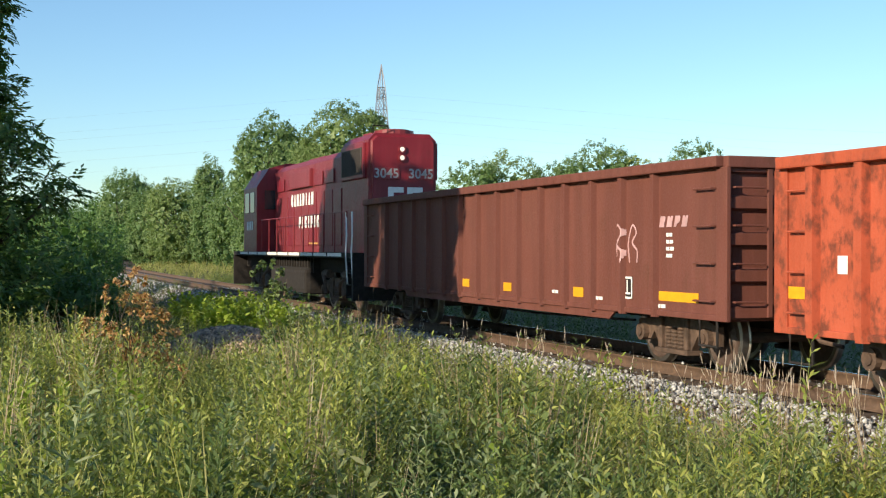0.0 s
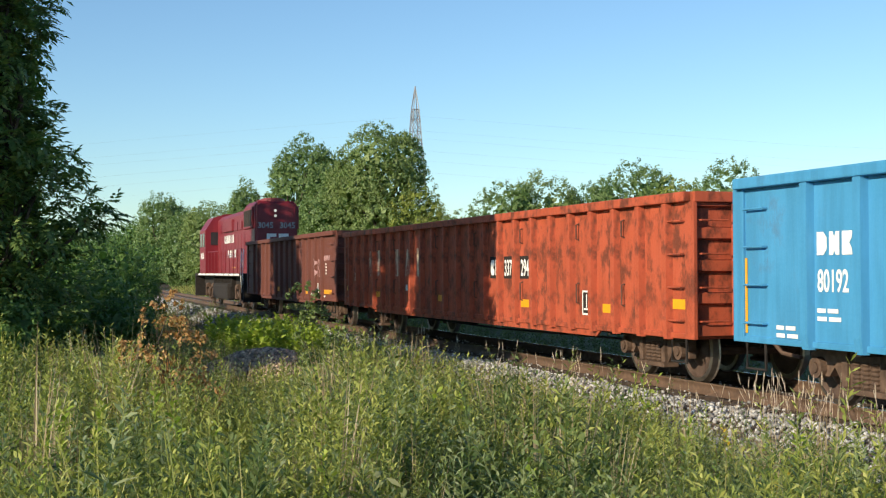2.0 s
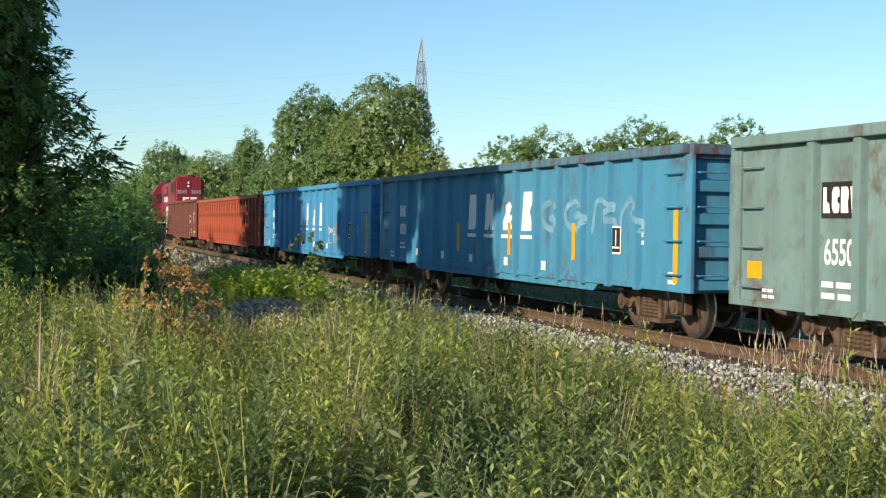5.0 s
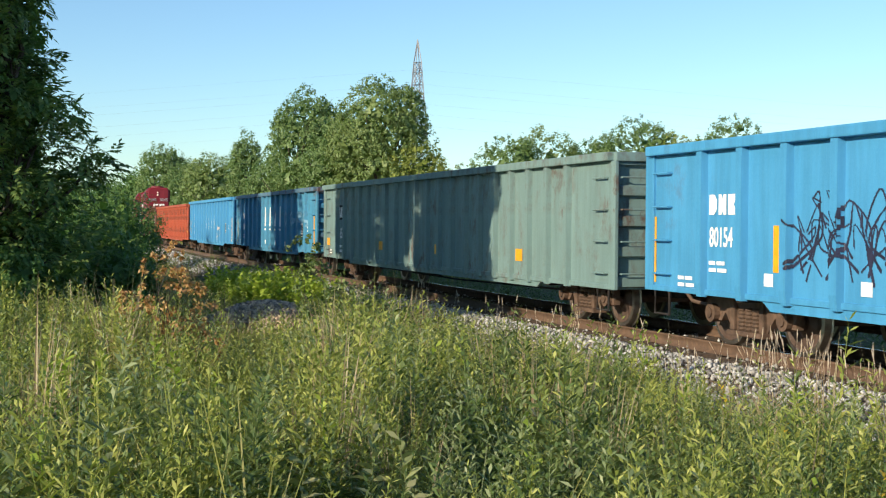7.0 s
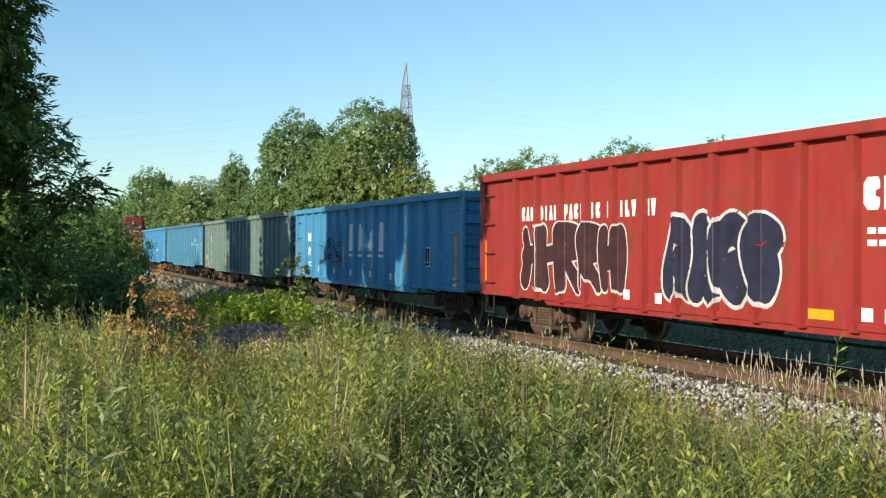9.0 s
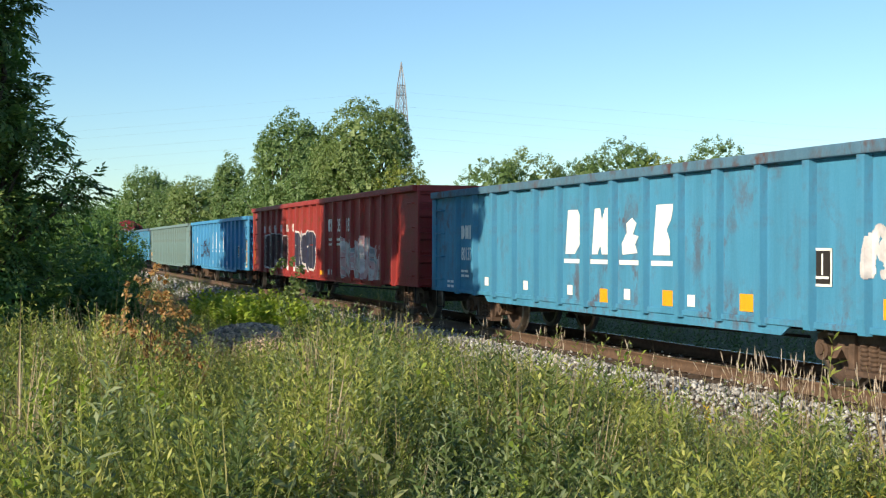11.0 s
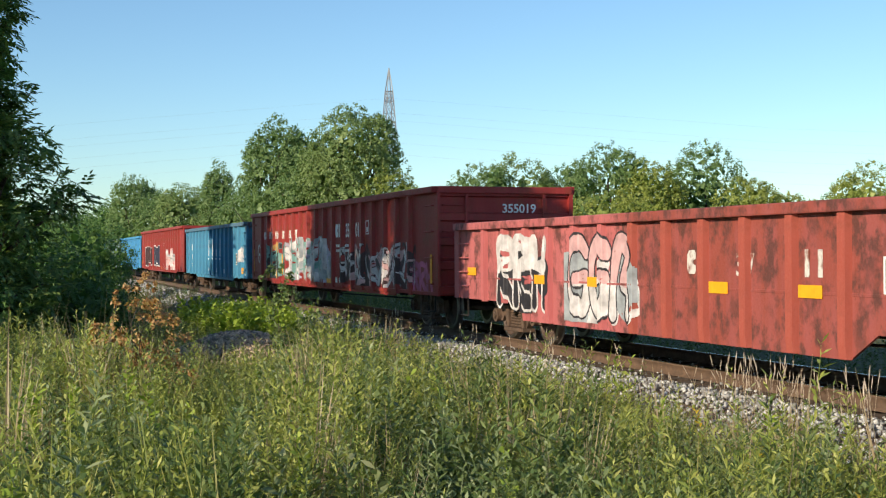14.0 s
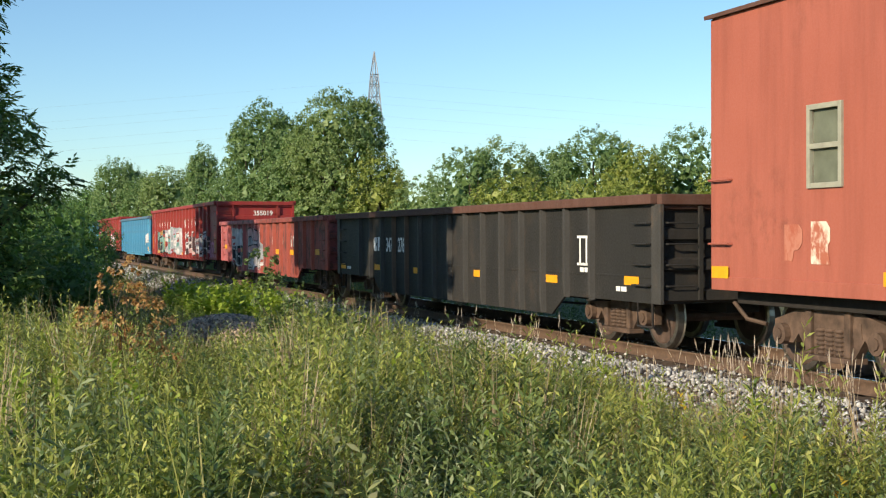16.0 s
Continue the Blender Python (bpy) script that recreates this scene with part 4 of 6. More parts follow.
def truck(parent, x, base=1.78, r=0.46, heavy=False):
    key = "heavy" if heavy else "light"
    c = r

    def bolster(bm):
        box(bm, -0.2, 0.2, -1.05, 1.05, c - 0.08, c + 0.28, 0.03)
        tube(bm, (0, 0, c + 0.2), (0, 0, c + 0.4), 0.3, 14)

    def frame_side(bm):
        b = base / 2
        poly = [(b + 0.2, c + 0.17), (b + 0.2, c - 0.1), (b - 0.17, c - 0.1), (b - 0.28, c + 0.02), (0.42, c - 0.22), (-0.42, c - 0.22), (-b + 0.28, c + 0.02), (-b + 0.17, c - 0.1),
                (-b - 0.2, c - 0.1), (-b - 0.2, c + 0.17), (-b + 0.05, c + 0.24), (-0.42, c + 0.34), (0.42, c + 0.34), (b - 0.05, c + 0.24)]
        prism(bm, poly[::-1], -0.055, 0.055)
        for sx in (-1, 1):
            box(bm, sx * 0.36 - 0.055, sx * 0.36 + 0.055, -0.09, 0.11, c - 0.2, c + 0.36, 0.015)
            tube(bm, (sx * b, -0.05, c), (sx * b, 0.14, c), 0.13, 14)
            tube(bm, (sx * b, 0.14, c), (sx * b, 0.165, c), 0.07, 8)
            prism(bm, [(sx * (b - 0.42) - 0.1, c + 0.03), (sx * (b - 0.42) + 0.1, c + 0.03), (sx * (b - 0.42) + 0.08, c + 0.2), (sx * (b - 0.42) - 0.08, c + 0.2)], -0.06, 0.062)
        box(bm, -0.45, 0.45, -0.12, 0.14, c - 0.27, c - 0.2, 0.015)

    def spring(bm):
        seg = 10
        rings = []
        for k in range(13):
            q = 0.078 if k % 2 else 0.055
            rings.append([bm.verts.new((math.cos(i * 2 * math.pi / seg) * q, 0.02 + math.sin(i * 2 * math.pi / seg) * q, c - 0.2 + k * 0.026)) for i in range(seg)])
        for x, y in zip(rings, rings[1:]):
            for i in range(seg):
                bm.faces.new((x[i], x[(i + 1) % seg], y[(i + 1) % seg], y[i]))

    def wheelset(bm):
        tube(bm, (0, -0.9, 0), (0, 0.9, 0), 0.075, 10)
        for s in (-1, 1):
            prof = [(0.69, 0.10), (0.72, r * 0.55), (0.69, r * 0.84), (0.68, r), (0.70, r + 0.025), (0.715, r), (0.81, r - 0.004), (0.82, r * 0.86), (0.775, r * 0.8), (0.765, r * 0.5), (0.83, 0.14), (0.83, 0.0)]
            seg = 32
            rings = [[bm.verts.new((math.cos(a * 2 * math.pi / seg) * q, s * y, math.sin(a * 2 * math.pi / seg) * q)) for a in range(seg)] for y, q in prof[:-1]]
            fs = []
            for q, (a, b) in enumerate(zip(rings, rings[1:])):
                for i in range(seg):
                    fs.append(bm.faces.new((a[i], a[(i + 1) % seg], b[(i + 1) % seg], b[i])))
                    fs[-1].material_index = 1 if 2 <= q <= 6 else 0
            fs.append(bm.faces.new(rings[-1]))
            bmesh.ops.recalc_face_normals(bm, faces=fs)

    t = place("truck", cached(key + "_bolster", bolster), "steel", parent, "rusty cast-steel railway truck", pose(x, 0, 0))
    for s in (1, -1):
        place("side_frame", cached(key + "_frame", frame_side), "steel", t, m=pose(0, s * 1.0, 0, 0, 0, 0 if s > 0 else 180))
        for dx in (-0.17, 0.0, 0.17):
            place("spring", cached(key + "_spring", spring), "steel", t, m=pose(dx, s * 1.02, 0, 0, 0, 0 if s > 0 else 180))
    me = cached(key + "_wheels", wheelset)
    if not me.materials:
        me.materials.append(M["wheel"])
        me.materials.append(M["tread"])
    for sx in (1, -1):
        w = place("wheelset", me, "wheel", t, "steel wheels on an axle", pose(sx * base / 2, 0, r))
        WHEELS.append((w, sx * base / 2, r))
    return t


def coupler(parent, x, sgn):
    def build(bm):
        box(bm, -0.05, 0.55, -0.08, 0.08, 0.78, 0.94, 0.02)
        box(bm, 0.45, 0.72, -0.16, 0.16, 0.72, 1.0, 0.05)
        pipe(bm, [(0.0, -0.3, 0.75), (0.35, -0.28, 0.5), (0.7, -0.2, 0.45)], 0.03)
    place("coupler", cached("coupler", build), "steel", parent, m=pose(x, 0, 0, 0, 0, 0 if sgn > 0 else 180))


def curve_through(knots, bits=5):
    """A smooth line through the knots."""
    pts = []
    for i in range(len(knots) - 1):
        p0, p1, p2, p3 = (np.array(knots[max(0, min(len(knots) - 1, i + q))]) for q in (-1, 0, 1, 2))
        for k in range(bits):
            t = k / bits
            pts.append(tuple(0.5 * (2 * p1 + (p2 - p0) * t + (2 * p0 - 5 * p1 + 4 * p2 - p3) * t * t + (3 * p1 - p0 - 3 * p2 + p3) * t ** 3)))
    return pts + [tuple(knots[-1])]


def away(U, Z, pts):
    """Distance of each cell from a line."""
    d = np.full(U.shape, 9.0)
    for (ax, az), (bx, bz) in zip(pts, pts[1:]):
        k = np.clip(((U - ax) * (bx - ax) + (Z - az) * (bz - az)) / ((bx - ax) ** 2 + (bz - az) ** 2 + 1e-9), 0, 1)
        d = np.minimum(d, np.hypot(U - ax - k * (bx - ax), Z - az - k * (bz - az)))
    return d


def ripple(U, Z, rng, scale, n=7):
    """A soft random pattern between about -1 and 1."""
    out = np.zeros(U.shape)
    for _ in range(n):
        a, q = rng.uniform(0, 6.28), scale * rng.uniform(0.5, 1.8)
        out += np.sin(U * math.cos(a) * q + Z * math.sin(a) * q + rng.uniform(0, 6.28))
    return out / math.sqrt(n)


def spray(parent, hw, ribs, rib_w, rib_d, x0, x1, z0, z1, seed, letters, fill, edge, extra=(), w=0.13, line=0.05, cell=0.012, wild=False):
    """Sprayed paint that follows the panels and ribs. Plain: fat letters with an outline over loose clouds of colour.
    Wild: many crossing swept strokes in several colours under a ragged upper edge."""
    rng = np.random.default_rng(seed)
    W, H = x0 - x1, z1 - z0
    nu, nz = int(W / cell), int(H / cell)
    U, Z = np.meshgrid((np.arange(nu) + 0.5) * cell, (np.arange(nz) + 0.5) * cell)
    idx = np.full(U.shape, -1)
    for k in range(len(extra)):
        for _ in range(4):
            cu, cz = rng.uniform(0.1, 0.9) * W, rng.uniform(0.15, 0.65) * H
            ru, rz = rng.uniform(0.3, 0.9), rng.uniform(0.2, 0.45) * H
            idx[((U - cu) / ru) ** 2 + ((Z - cz) / rz) ** 2 + 0.3 * ripple(U, Z, rng, 9.0) < 0.75] = 2 + k
    edge_w = w * 1.2 + line + 0.02
    for j in range(letters):
        cu = edge_w + (W - 2 * edge_w) * (j + 0.5) / letters
        lw = 0.5 * (W - 2 * edge_w) / letters
        jit = lambda a, b: rng.uniform(a, b) * lw
        if wild:
            for k in range(7):
                lean = rng.uniform(-1.6, 1.6)
                a, b = rng.uniform(0.02, 0.3) * H, rng.uniform(0.55, 1.0) * H
                line_pts = curve_through([(cu + jit(-1.2, 1.2), a), (cu + jit(-0.8, 0.8) + lean * lw * 0.3, (a + b) / 2 + rng.uniform(-0.1, 0.1) * H), (cu + lean * lw, b), (cu + lean * lw + jit(-0.7, 0.7), b - rng.uniform(0.0, 0.35) * H)])
                d = away(U, Z, line_pts)
                ww = w * rng.uniform(0.45, 1.1) * (0.45 + 0.75 * np.clip((b - Z) / (b - a + 0.01), 0, 1))
                pick = rng.choice([0, 0, 0, 1] + [2 + q for q in range(len(extra))])
                idx[d < ww + line] = 1
                idx[d < ww] = pick
            continue
        style = (seed * 7 + j * 3 + j * j) % 4
        L, R, lo, hi, mid = cu - lw * 0.72, cu + lw * 0.72, 0.0, 1.0, rng.uniform(0.42, 0.58)
        strokes = [[[(L + jit(-0.15, 0.2), lo), (L + jit(-0.1, 0.3), mid), (cu + jit(-0.3, 0.2), hi), (R + jit(-0.3, 0.2), 0.8), (cu + jit(-0.1, 0.4), mid), (R + jit(-0.1, 0.3), 0.3), (R + jit(-0.3, 0.3), lo)]],
                   [[(L, hi), (L + jit(0, 0.3), mid), (L + jit(-0.2, 0.3), lo)], [(R, hi), (R + jit(-0.3, 0.1), mid), (R + jit(-0.2, 0.4), lo)], [(L, mid), (R, mid + 0.08)]],
                   [[(R, 0.85), (cu, hi), (L, 0.75), (L + jit(0, 0.2), 0.25), (cu + jit(0, 0.3), lo), (R, 0.2), (R + jit(-0.2, 0.1), mid - 0.05), (cu, mid - 0.08)]],
                   [[(L, lo), (L + jit(-0.1, 0.2), mid), (L, hi), (R, 0.95), (R + jit(-0.1, 0.2), 0.68), (L + jit(0.2, 0.5), mid), (R + jit(0, 0.3), lo)]]][style]
        for ink in (1, 0):
            for knots in strokes:
                pts = [(a, edge_w + (H - 2 * edge_w) * b) for a, b in curve_through(knots)]
                ww = w * (1 + 0.22 * np.sin(Z * 5 + j))
                d = away(U, Z, pts)
                idx[(d < ww + line) if ink else (d < ww)] = ink
        # a second colour in the lower part of the letter
        if extra:
            idx[(idx == 0) & (np.abs(U - cu) < lw * 1.3) & (Z < H * (0.45 + 0.08 * ripple(U, Z, rng, 5.0)))] = 2
    idx[ripple(U, Z, rng, 16.0) + 0.5 * ripple(U, Z, rng, 60.0) > (1.55 if wild else 2.0)] = -1
    mats = (fill, edge, *extra)

    def depth(x):
        t = np.zeros(x.shape)
        for rx in ribs:
            t = np.maximum(t, np.clip((rib_w / 2 + 0.034 - np.abs(x - rx)) / 0.026, 0, 1) * rib_d)
        return hw + t + 0.006
    # one tall strip for each run of a colour in a column of cells
    c = cell / 2
    V, ink = [], []
    for j in range(nu):
        col = idx[:, j]
        cuts = np.concatenate([[0], np.nonzero(np.diff(col))[0] + 1, [nz]])
        xa = x0 - U[0, j] + c
        ya, yb = depth(np.array([xa, xa - cell]))
        for a, b in zip(cuts, cuts[1:]):
            if col[a] >= 0:
                za, zb = z0 + a * cell, z0 + b * cell
                V += [(xa, ya, za), (xa - cell, yb, za), (xa - cell, yb, zb), (xa, ya, zb)]
                ink.append(col[a])
    me = fast_mesh("graffiti", V, np.arange(len(V)).reshape(-1, 4), ink, mats)
    ob = place("graffiti", me, None, parent, "sprayed graffiti lettering")
    ob["kind"] = "stuff"
    return ob


def ladder(parent, x0, x1, y, z0, z1, n, mat, along="x"):
    for i in range(n):
        z = z0 + (z1 - z0) * i / max(1, n - 1)
        bm = bmesh.new()
        if along == "x":
            pipe(bm, [(x0, y, z), (x0, y + 0.07, z), (x1, y + 0.07, z), (x1, y, z)], 0.014)
        else:
            s = -1 if x0 < 0 else 1
            pipe(bm, [(x0, y, z), (x0 + s * 0.07, y, z), (x0 + s * 0.07, x1, z), (x0, x1, z)], 0.014)
        part("rung", bm, mat, parent)


def gondola(label, length, top, bottom, mat, rim, nribs, belly=0.10, rib_w=0.13, rib_d=0.10, end_beams=5, group="gondola wagons", first=1.2, rib_mat=None, seam=0.0):
    """An open-topped wagon: front at +x, near side at +y, rail top at z = 0."""
    root = tagged(new("gondola_wagon"), label, "railway wagon", group)
    hl, hw = length / 2 - 0.657, 1.50
    bc = hl - 1.95
    low = bottom - belly
    info = dict(root=root, hl=hl, hw=hw, bc=bc, top=top, bottom=bottom, rib_w=rib_w, rib_d=rib_d, length=length)
    for s in (1, -1):
        bm = bmesh.new()
        prism(bm, [(hl, bottom), (bc - 1.0, bottom), (bc - 1.0 - belly * 1.6, low), (-bc + 1.0 + belly * 1.6, low), (-bc + 1.0, bottom), (-hl, bottom), (-hl, top - 0.1), (hl, top - 0.1)],
              s * hw, s * (hw - 0.035))
        part("side_panel", bm, mat, root)
        bm = bmesh.new()
        box(bm, -hl - 0.02, hl + 0.02, s * (hw - 0.06), s * (hw + 0.12), top - 0.14, top, 0.02)
        part("top_rail", bm, rim, root)
        if belly <= 0.2:
            bm = bmesh.new()
            box(bm, -hl, hl, s * (hw - 0.02), s * (hw + 0.03), bottom, bottom + 0.08, 0.012)
            part("side_sill", bm, mat, root)
        for e in (1, -1):
            bm = bmesh.new()
            xa, xb = sorted((e * (hl - 0.1), e * (hl + 0.15)))
            box(bm, xa, xb, s * (hw - 0.03), s * (hw + 0.035), bottom, top - 0.141, 0.012)
            part("corner_post", bm, rib_mat(e * hl) if rib_mat else mat, root)
    ribs = [hl - first - i * (2 * hl - 2 * first) / (nribs - 1) for i in range(nribs)]
    info["ribs"] = ribs

    def rib(bm, zb=bottom - 0.02):
        w, zt = rib_w / 2, top - 0.13
        a = [(w + 0.022, 0), (w, rib_d), (-w, rib_d), (-w - 0.022, 0)]
        lo = [bm.verts.new((x, y * 0.75, zb)) for x, y in a]
        mid = [bm.verts.new((x, y, zb + 0.18)) for x, y in a]
        hi = [bm.verts.new((x, y, zt)) for x, y in a]
        fs = []
        for p, q in ((lo, mid), (mid, hi)):
            for i in range(3):
                fs.append(bm.faces.new((p[i], p[i + 1], q[i + 1], q[i])))
        fs.append(bm.faces.new(lo))
        bmesh.ops.recalc_face_normals(bm, faces=fs)
    me = cached("rib%.2f%.2f%.2f%.2f%s" % (bottom, top, rib_w, rib_d, mat), rib)
    deep = belly > 0.2
    me_long = cached("long_rib%.2f%.2f%s" % (low, top, mat), lambda bm: rib(bm, low + 0.01)) if deep else me
    for x in ribs:
        for s in (1, -1):
            ob = place("side_rib", me_long if abs(x) < bc - 1.0 - belly * 1.6 else me, mat, root, m=pose(x, s * hw, 0, 0, 0, 0 if s > 0 else 180))
            if rib_mat:
                ob.material_slots[0].link = "OBJECT"
                ob.material_slots[0].material = M[rib_mat(x)]
    if seam:
        for s in (1, -1):
            bm = bmesh.new()
            box(bm, -hl + 0.1, hl - 0.1, min(s * (hw - 0.01), s * (hw + 0.008)), max(s * (hw - 0.01), s * (hw + 0.008)), seam, seam + 0.035, 0.004)
            part("weld_seam", bm, mat, root)
    for e in (1, -1):
        bm = bmesh.new()
        box(bm, e * hl - 0.03, e * hl + 0.03, -hw + 0.02, hw - 0.02, bottom, top - 0.02, 0.01)
        part("end_wall", bm, mat, root)
        for i in range(end_beams):
            z = bottom + 0.12 + (top - bottom - 0.25) * i / (end_beams - 1)
            bm = bmesh.new()
            prism(bm, [(e * hl, z - 0.11), (e * (hl + 0.10), z - 0.07), (e * (hl + 0.10), z + 0.07), (e * hl, z + 0.11)], -hw + 0.03, hw - 0.03)
            part("end_beam", bm, rim if i == end_beams - 1 else mat, root)
        bm = bmesh.new()
        xa, xb = sorted((e * (hl + 0.035), e * (hl + 0.16)))
        box(bm, xa, xb, -hw - 0.02, hw + 0.02, top - 0.15, top - 0.004, 0.015)
        part("end_top_rail", bm, rim, root)
        for sy in (-1, 1):
            bm = bmesh.new()
            box(bm, min(e * (hl + 0.1), e * (hl + 0.135)), max(e * (hl + 0.1), e * (hl + 0.135)), sy * (hw - 0.62) - 0.035, sy * (hw - 0.62) + 0.035, bottom + 0.05, top - 0.16, 0.008)
            part("end_stanchion", bm, mat, root)
        coupler(root, e * hl, e)
        truck(root, e * bc)
        bm = bmesh.new()
        pipe(bm, [(e * (hl - 0.12), hw, bottom + 0.02), (e * (hl - 0.12), hw, bottom - 0.33), (e * (hl - 0.55), hw, bottom - 0.33), (e * (hl - 0.55), hw, bottom + 0.02)], 0.02)
        part("stirrup", bm, "dark", root)
        ladder(root, e * (hl - 0.16), e * (hl - 0.60), hw, bottom + 0.25, top - 0.4, 4, mat)
        ladder(root, e * (hl + 0.1), -hw + 0.55 if e > 0 else hw - 0.5, hw - 0.08 if e < 0 else -hw + 0.1, bottom + 0.25, top - 0.4, 4, mat, "y")
    bm = bmesh.new()
    box(bm, -hl + 0.05, hl - 0.05, -hw + 0.05, hw - 0.05, bottom + 0.06, bottom + 0.14)
    part("floor_plate", bm, "rim", root)
    bm = bmesh.new()
    box(bm, -hl + 0.2, hl - 0.2, -0.28, 0.28, bottom - 0.16, bottom + 0.04, 0.02)
    for i in range(9):
        x = (i - 4) * hl * 0.18
        box(bm, x - 0.06, x + 0.06, -hw + 0.08, hw - 0.08, bottom - 0.06, bottom + 0.055)
    part("centre_sill", bm, "dark", root)
    bm = bmesh.new()
    tube(bm, (1.2, 0.75, bottom - 0.08), (2.6, 0.75, bottom - 0.08), 0.17, 12)
    part("air_tank", bm, "dark", root)
    bm = bmesh.new()
    pipe(bm, [(-bc + 1.4, 0.95, bottom - 0.16), (-1.0, 1.0, bottom - 0.22), (bc - 1.4, 0.95, bottom - 0.16)], 0.02)
    part("brake_rod", bm, "dark", root)
    return info


def reflectors(w, spots, size=(0.34, 0.18), mat="yellow", dy=0.006):
    """Patches on the side panel at distances behind the front end."""
    for d, z in spots:
        x = w["hl"] - d
        for rx in w["ribs"]:
            reach = w["rib_w"] / 2 + 0.03
            if x > rx - reach and x - size[0] < rx + reach:
                x = rx - reach if x - size[0] / 2 < rx else rx + reach + size[0]
        plates(w["root"], "reflector", [(x, z, size[0], size[1])], w["hw"] + dy, mat)


def small_print(w, spots, rows=2, width=0.4, h=0.05):
    for d, z in spots:
        for i in range(rows):
            long = width * (0.8 + 0.2 * ((i * 7) % 3) / 2)
            plates(w["root"], "small_print", [(w["hl"] - d, z - i * h * 1.9, long * 0.4, h)], w["hw"] + 0.006, "white")
            plates(w["root"], "small_print", [(w["hl"] - d - long * 0.5, z - i * h * 1.9, long * 0.5, h)], w["hw"] + 0.006, "white")


def grid_box(w, d, z, width=0.42, h=0.5):
    """Maintenance panel: a white frame with bars."""
    x = w["hl"] - d
    plates(w["root"], "notice_panel", [(x, z, width, h)], w["hw"] + 0.005, "dark")
    t = 0.03
    for r in [(x, z, width, t), (x, z + h - t, width, t), (x, z, t, h), (x - width + t, z, t, h), (x - width * 0.32, z + h * 0.3, t, h * 0.55), (x - width * 0.6, z + h * 0.3, t, h * 0.55), (x - 0.06, z + h * 0.2, width - 0.12, t)]:
        plates(w["root"], "notice_line", [r], w["hw"] + 0.009, "white")


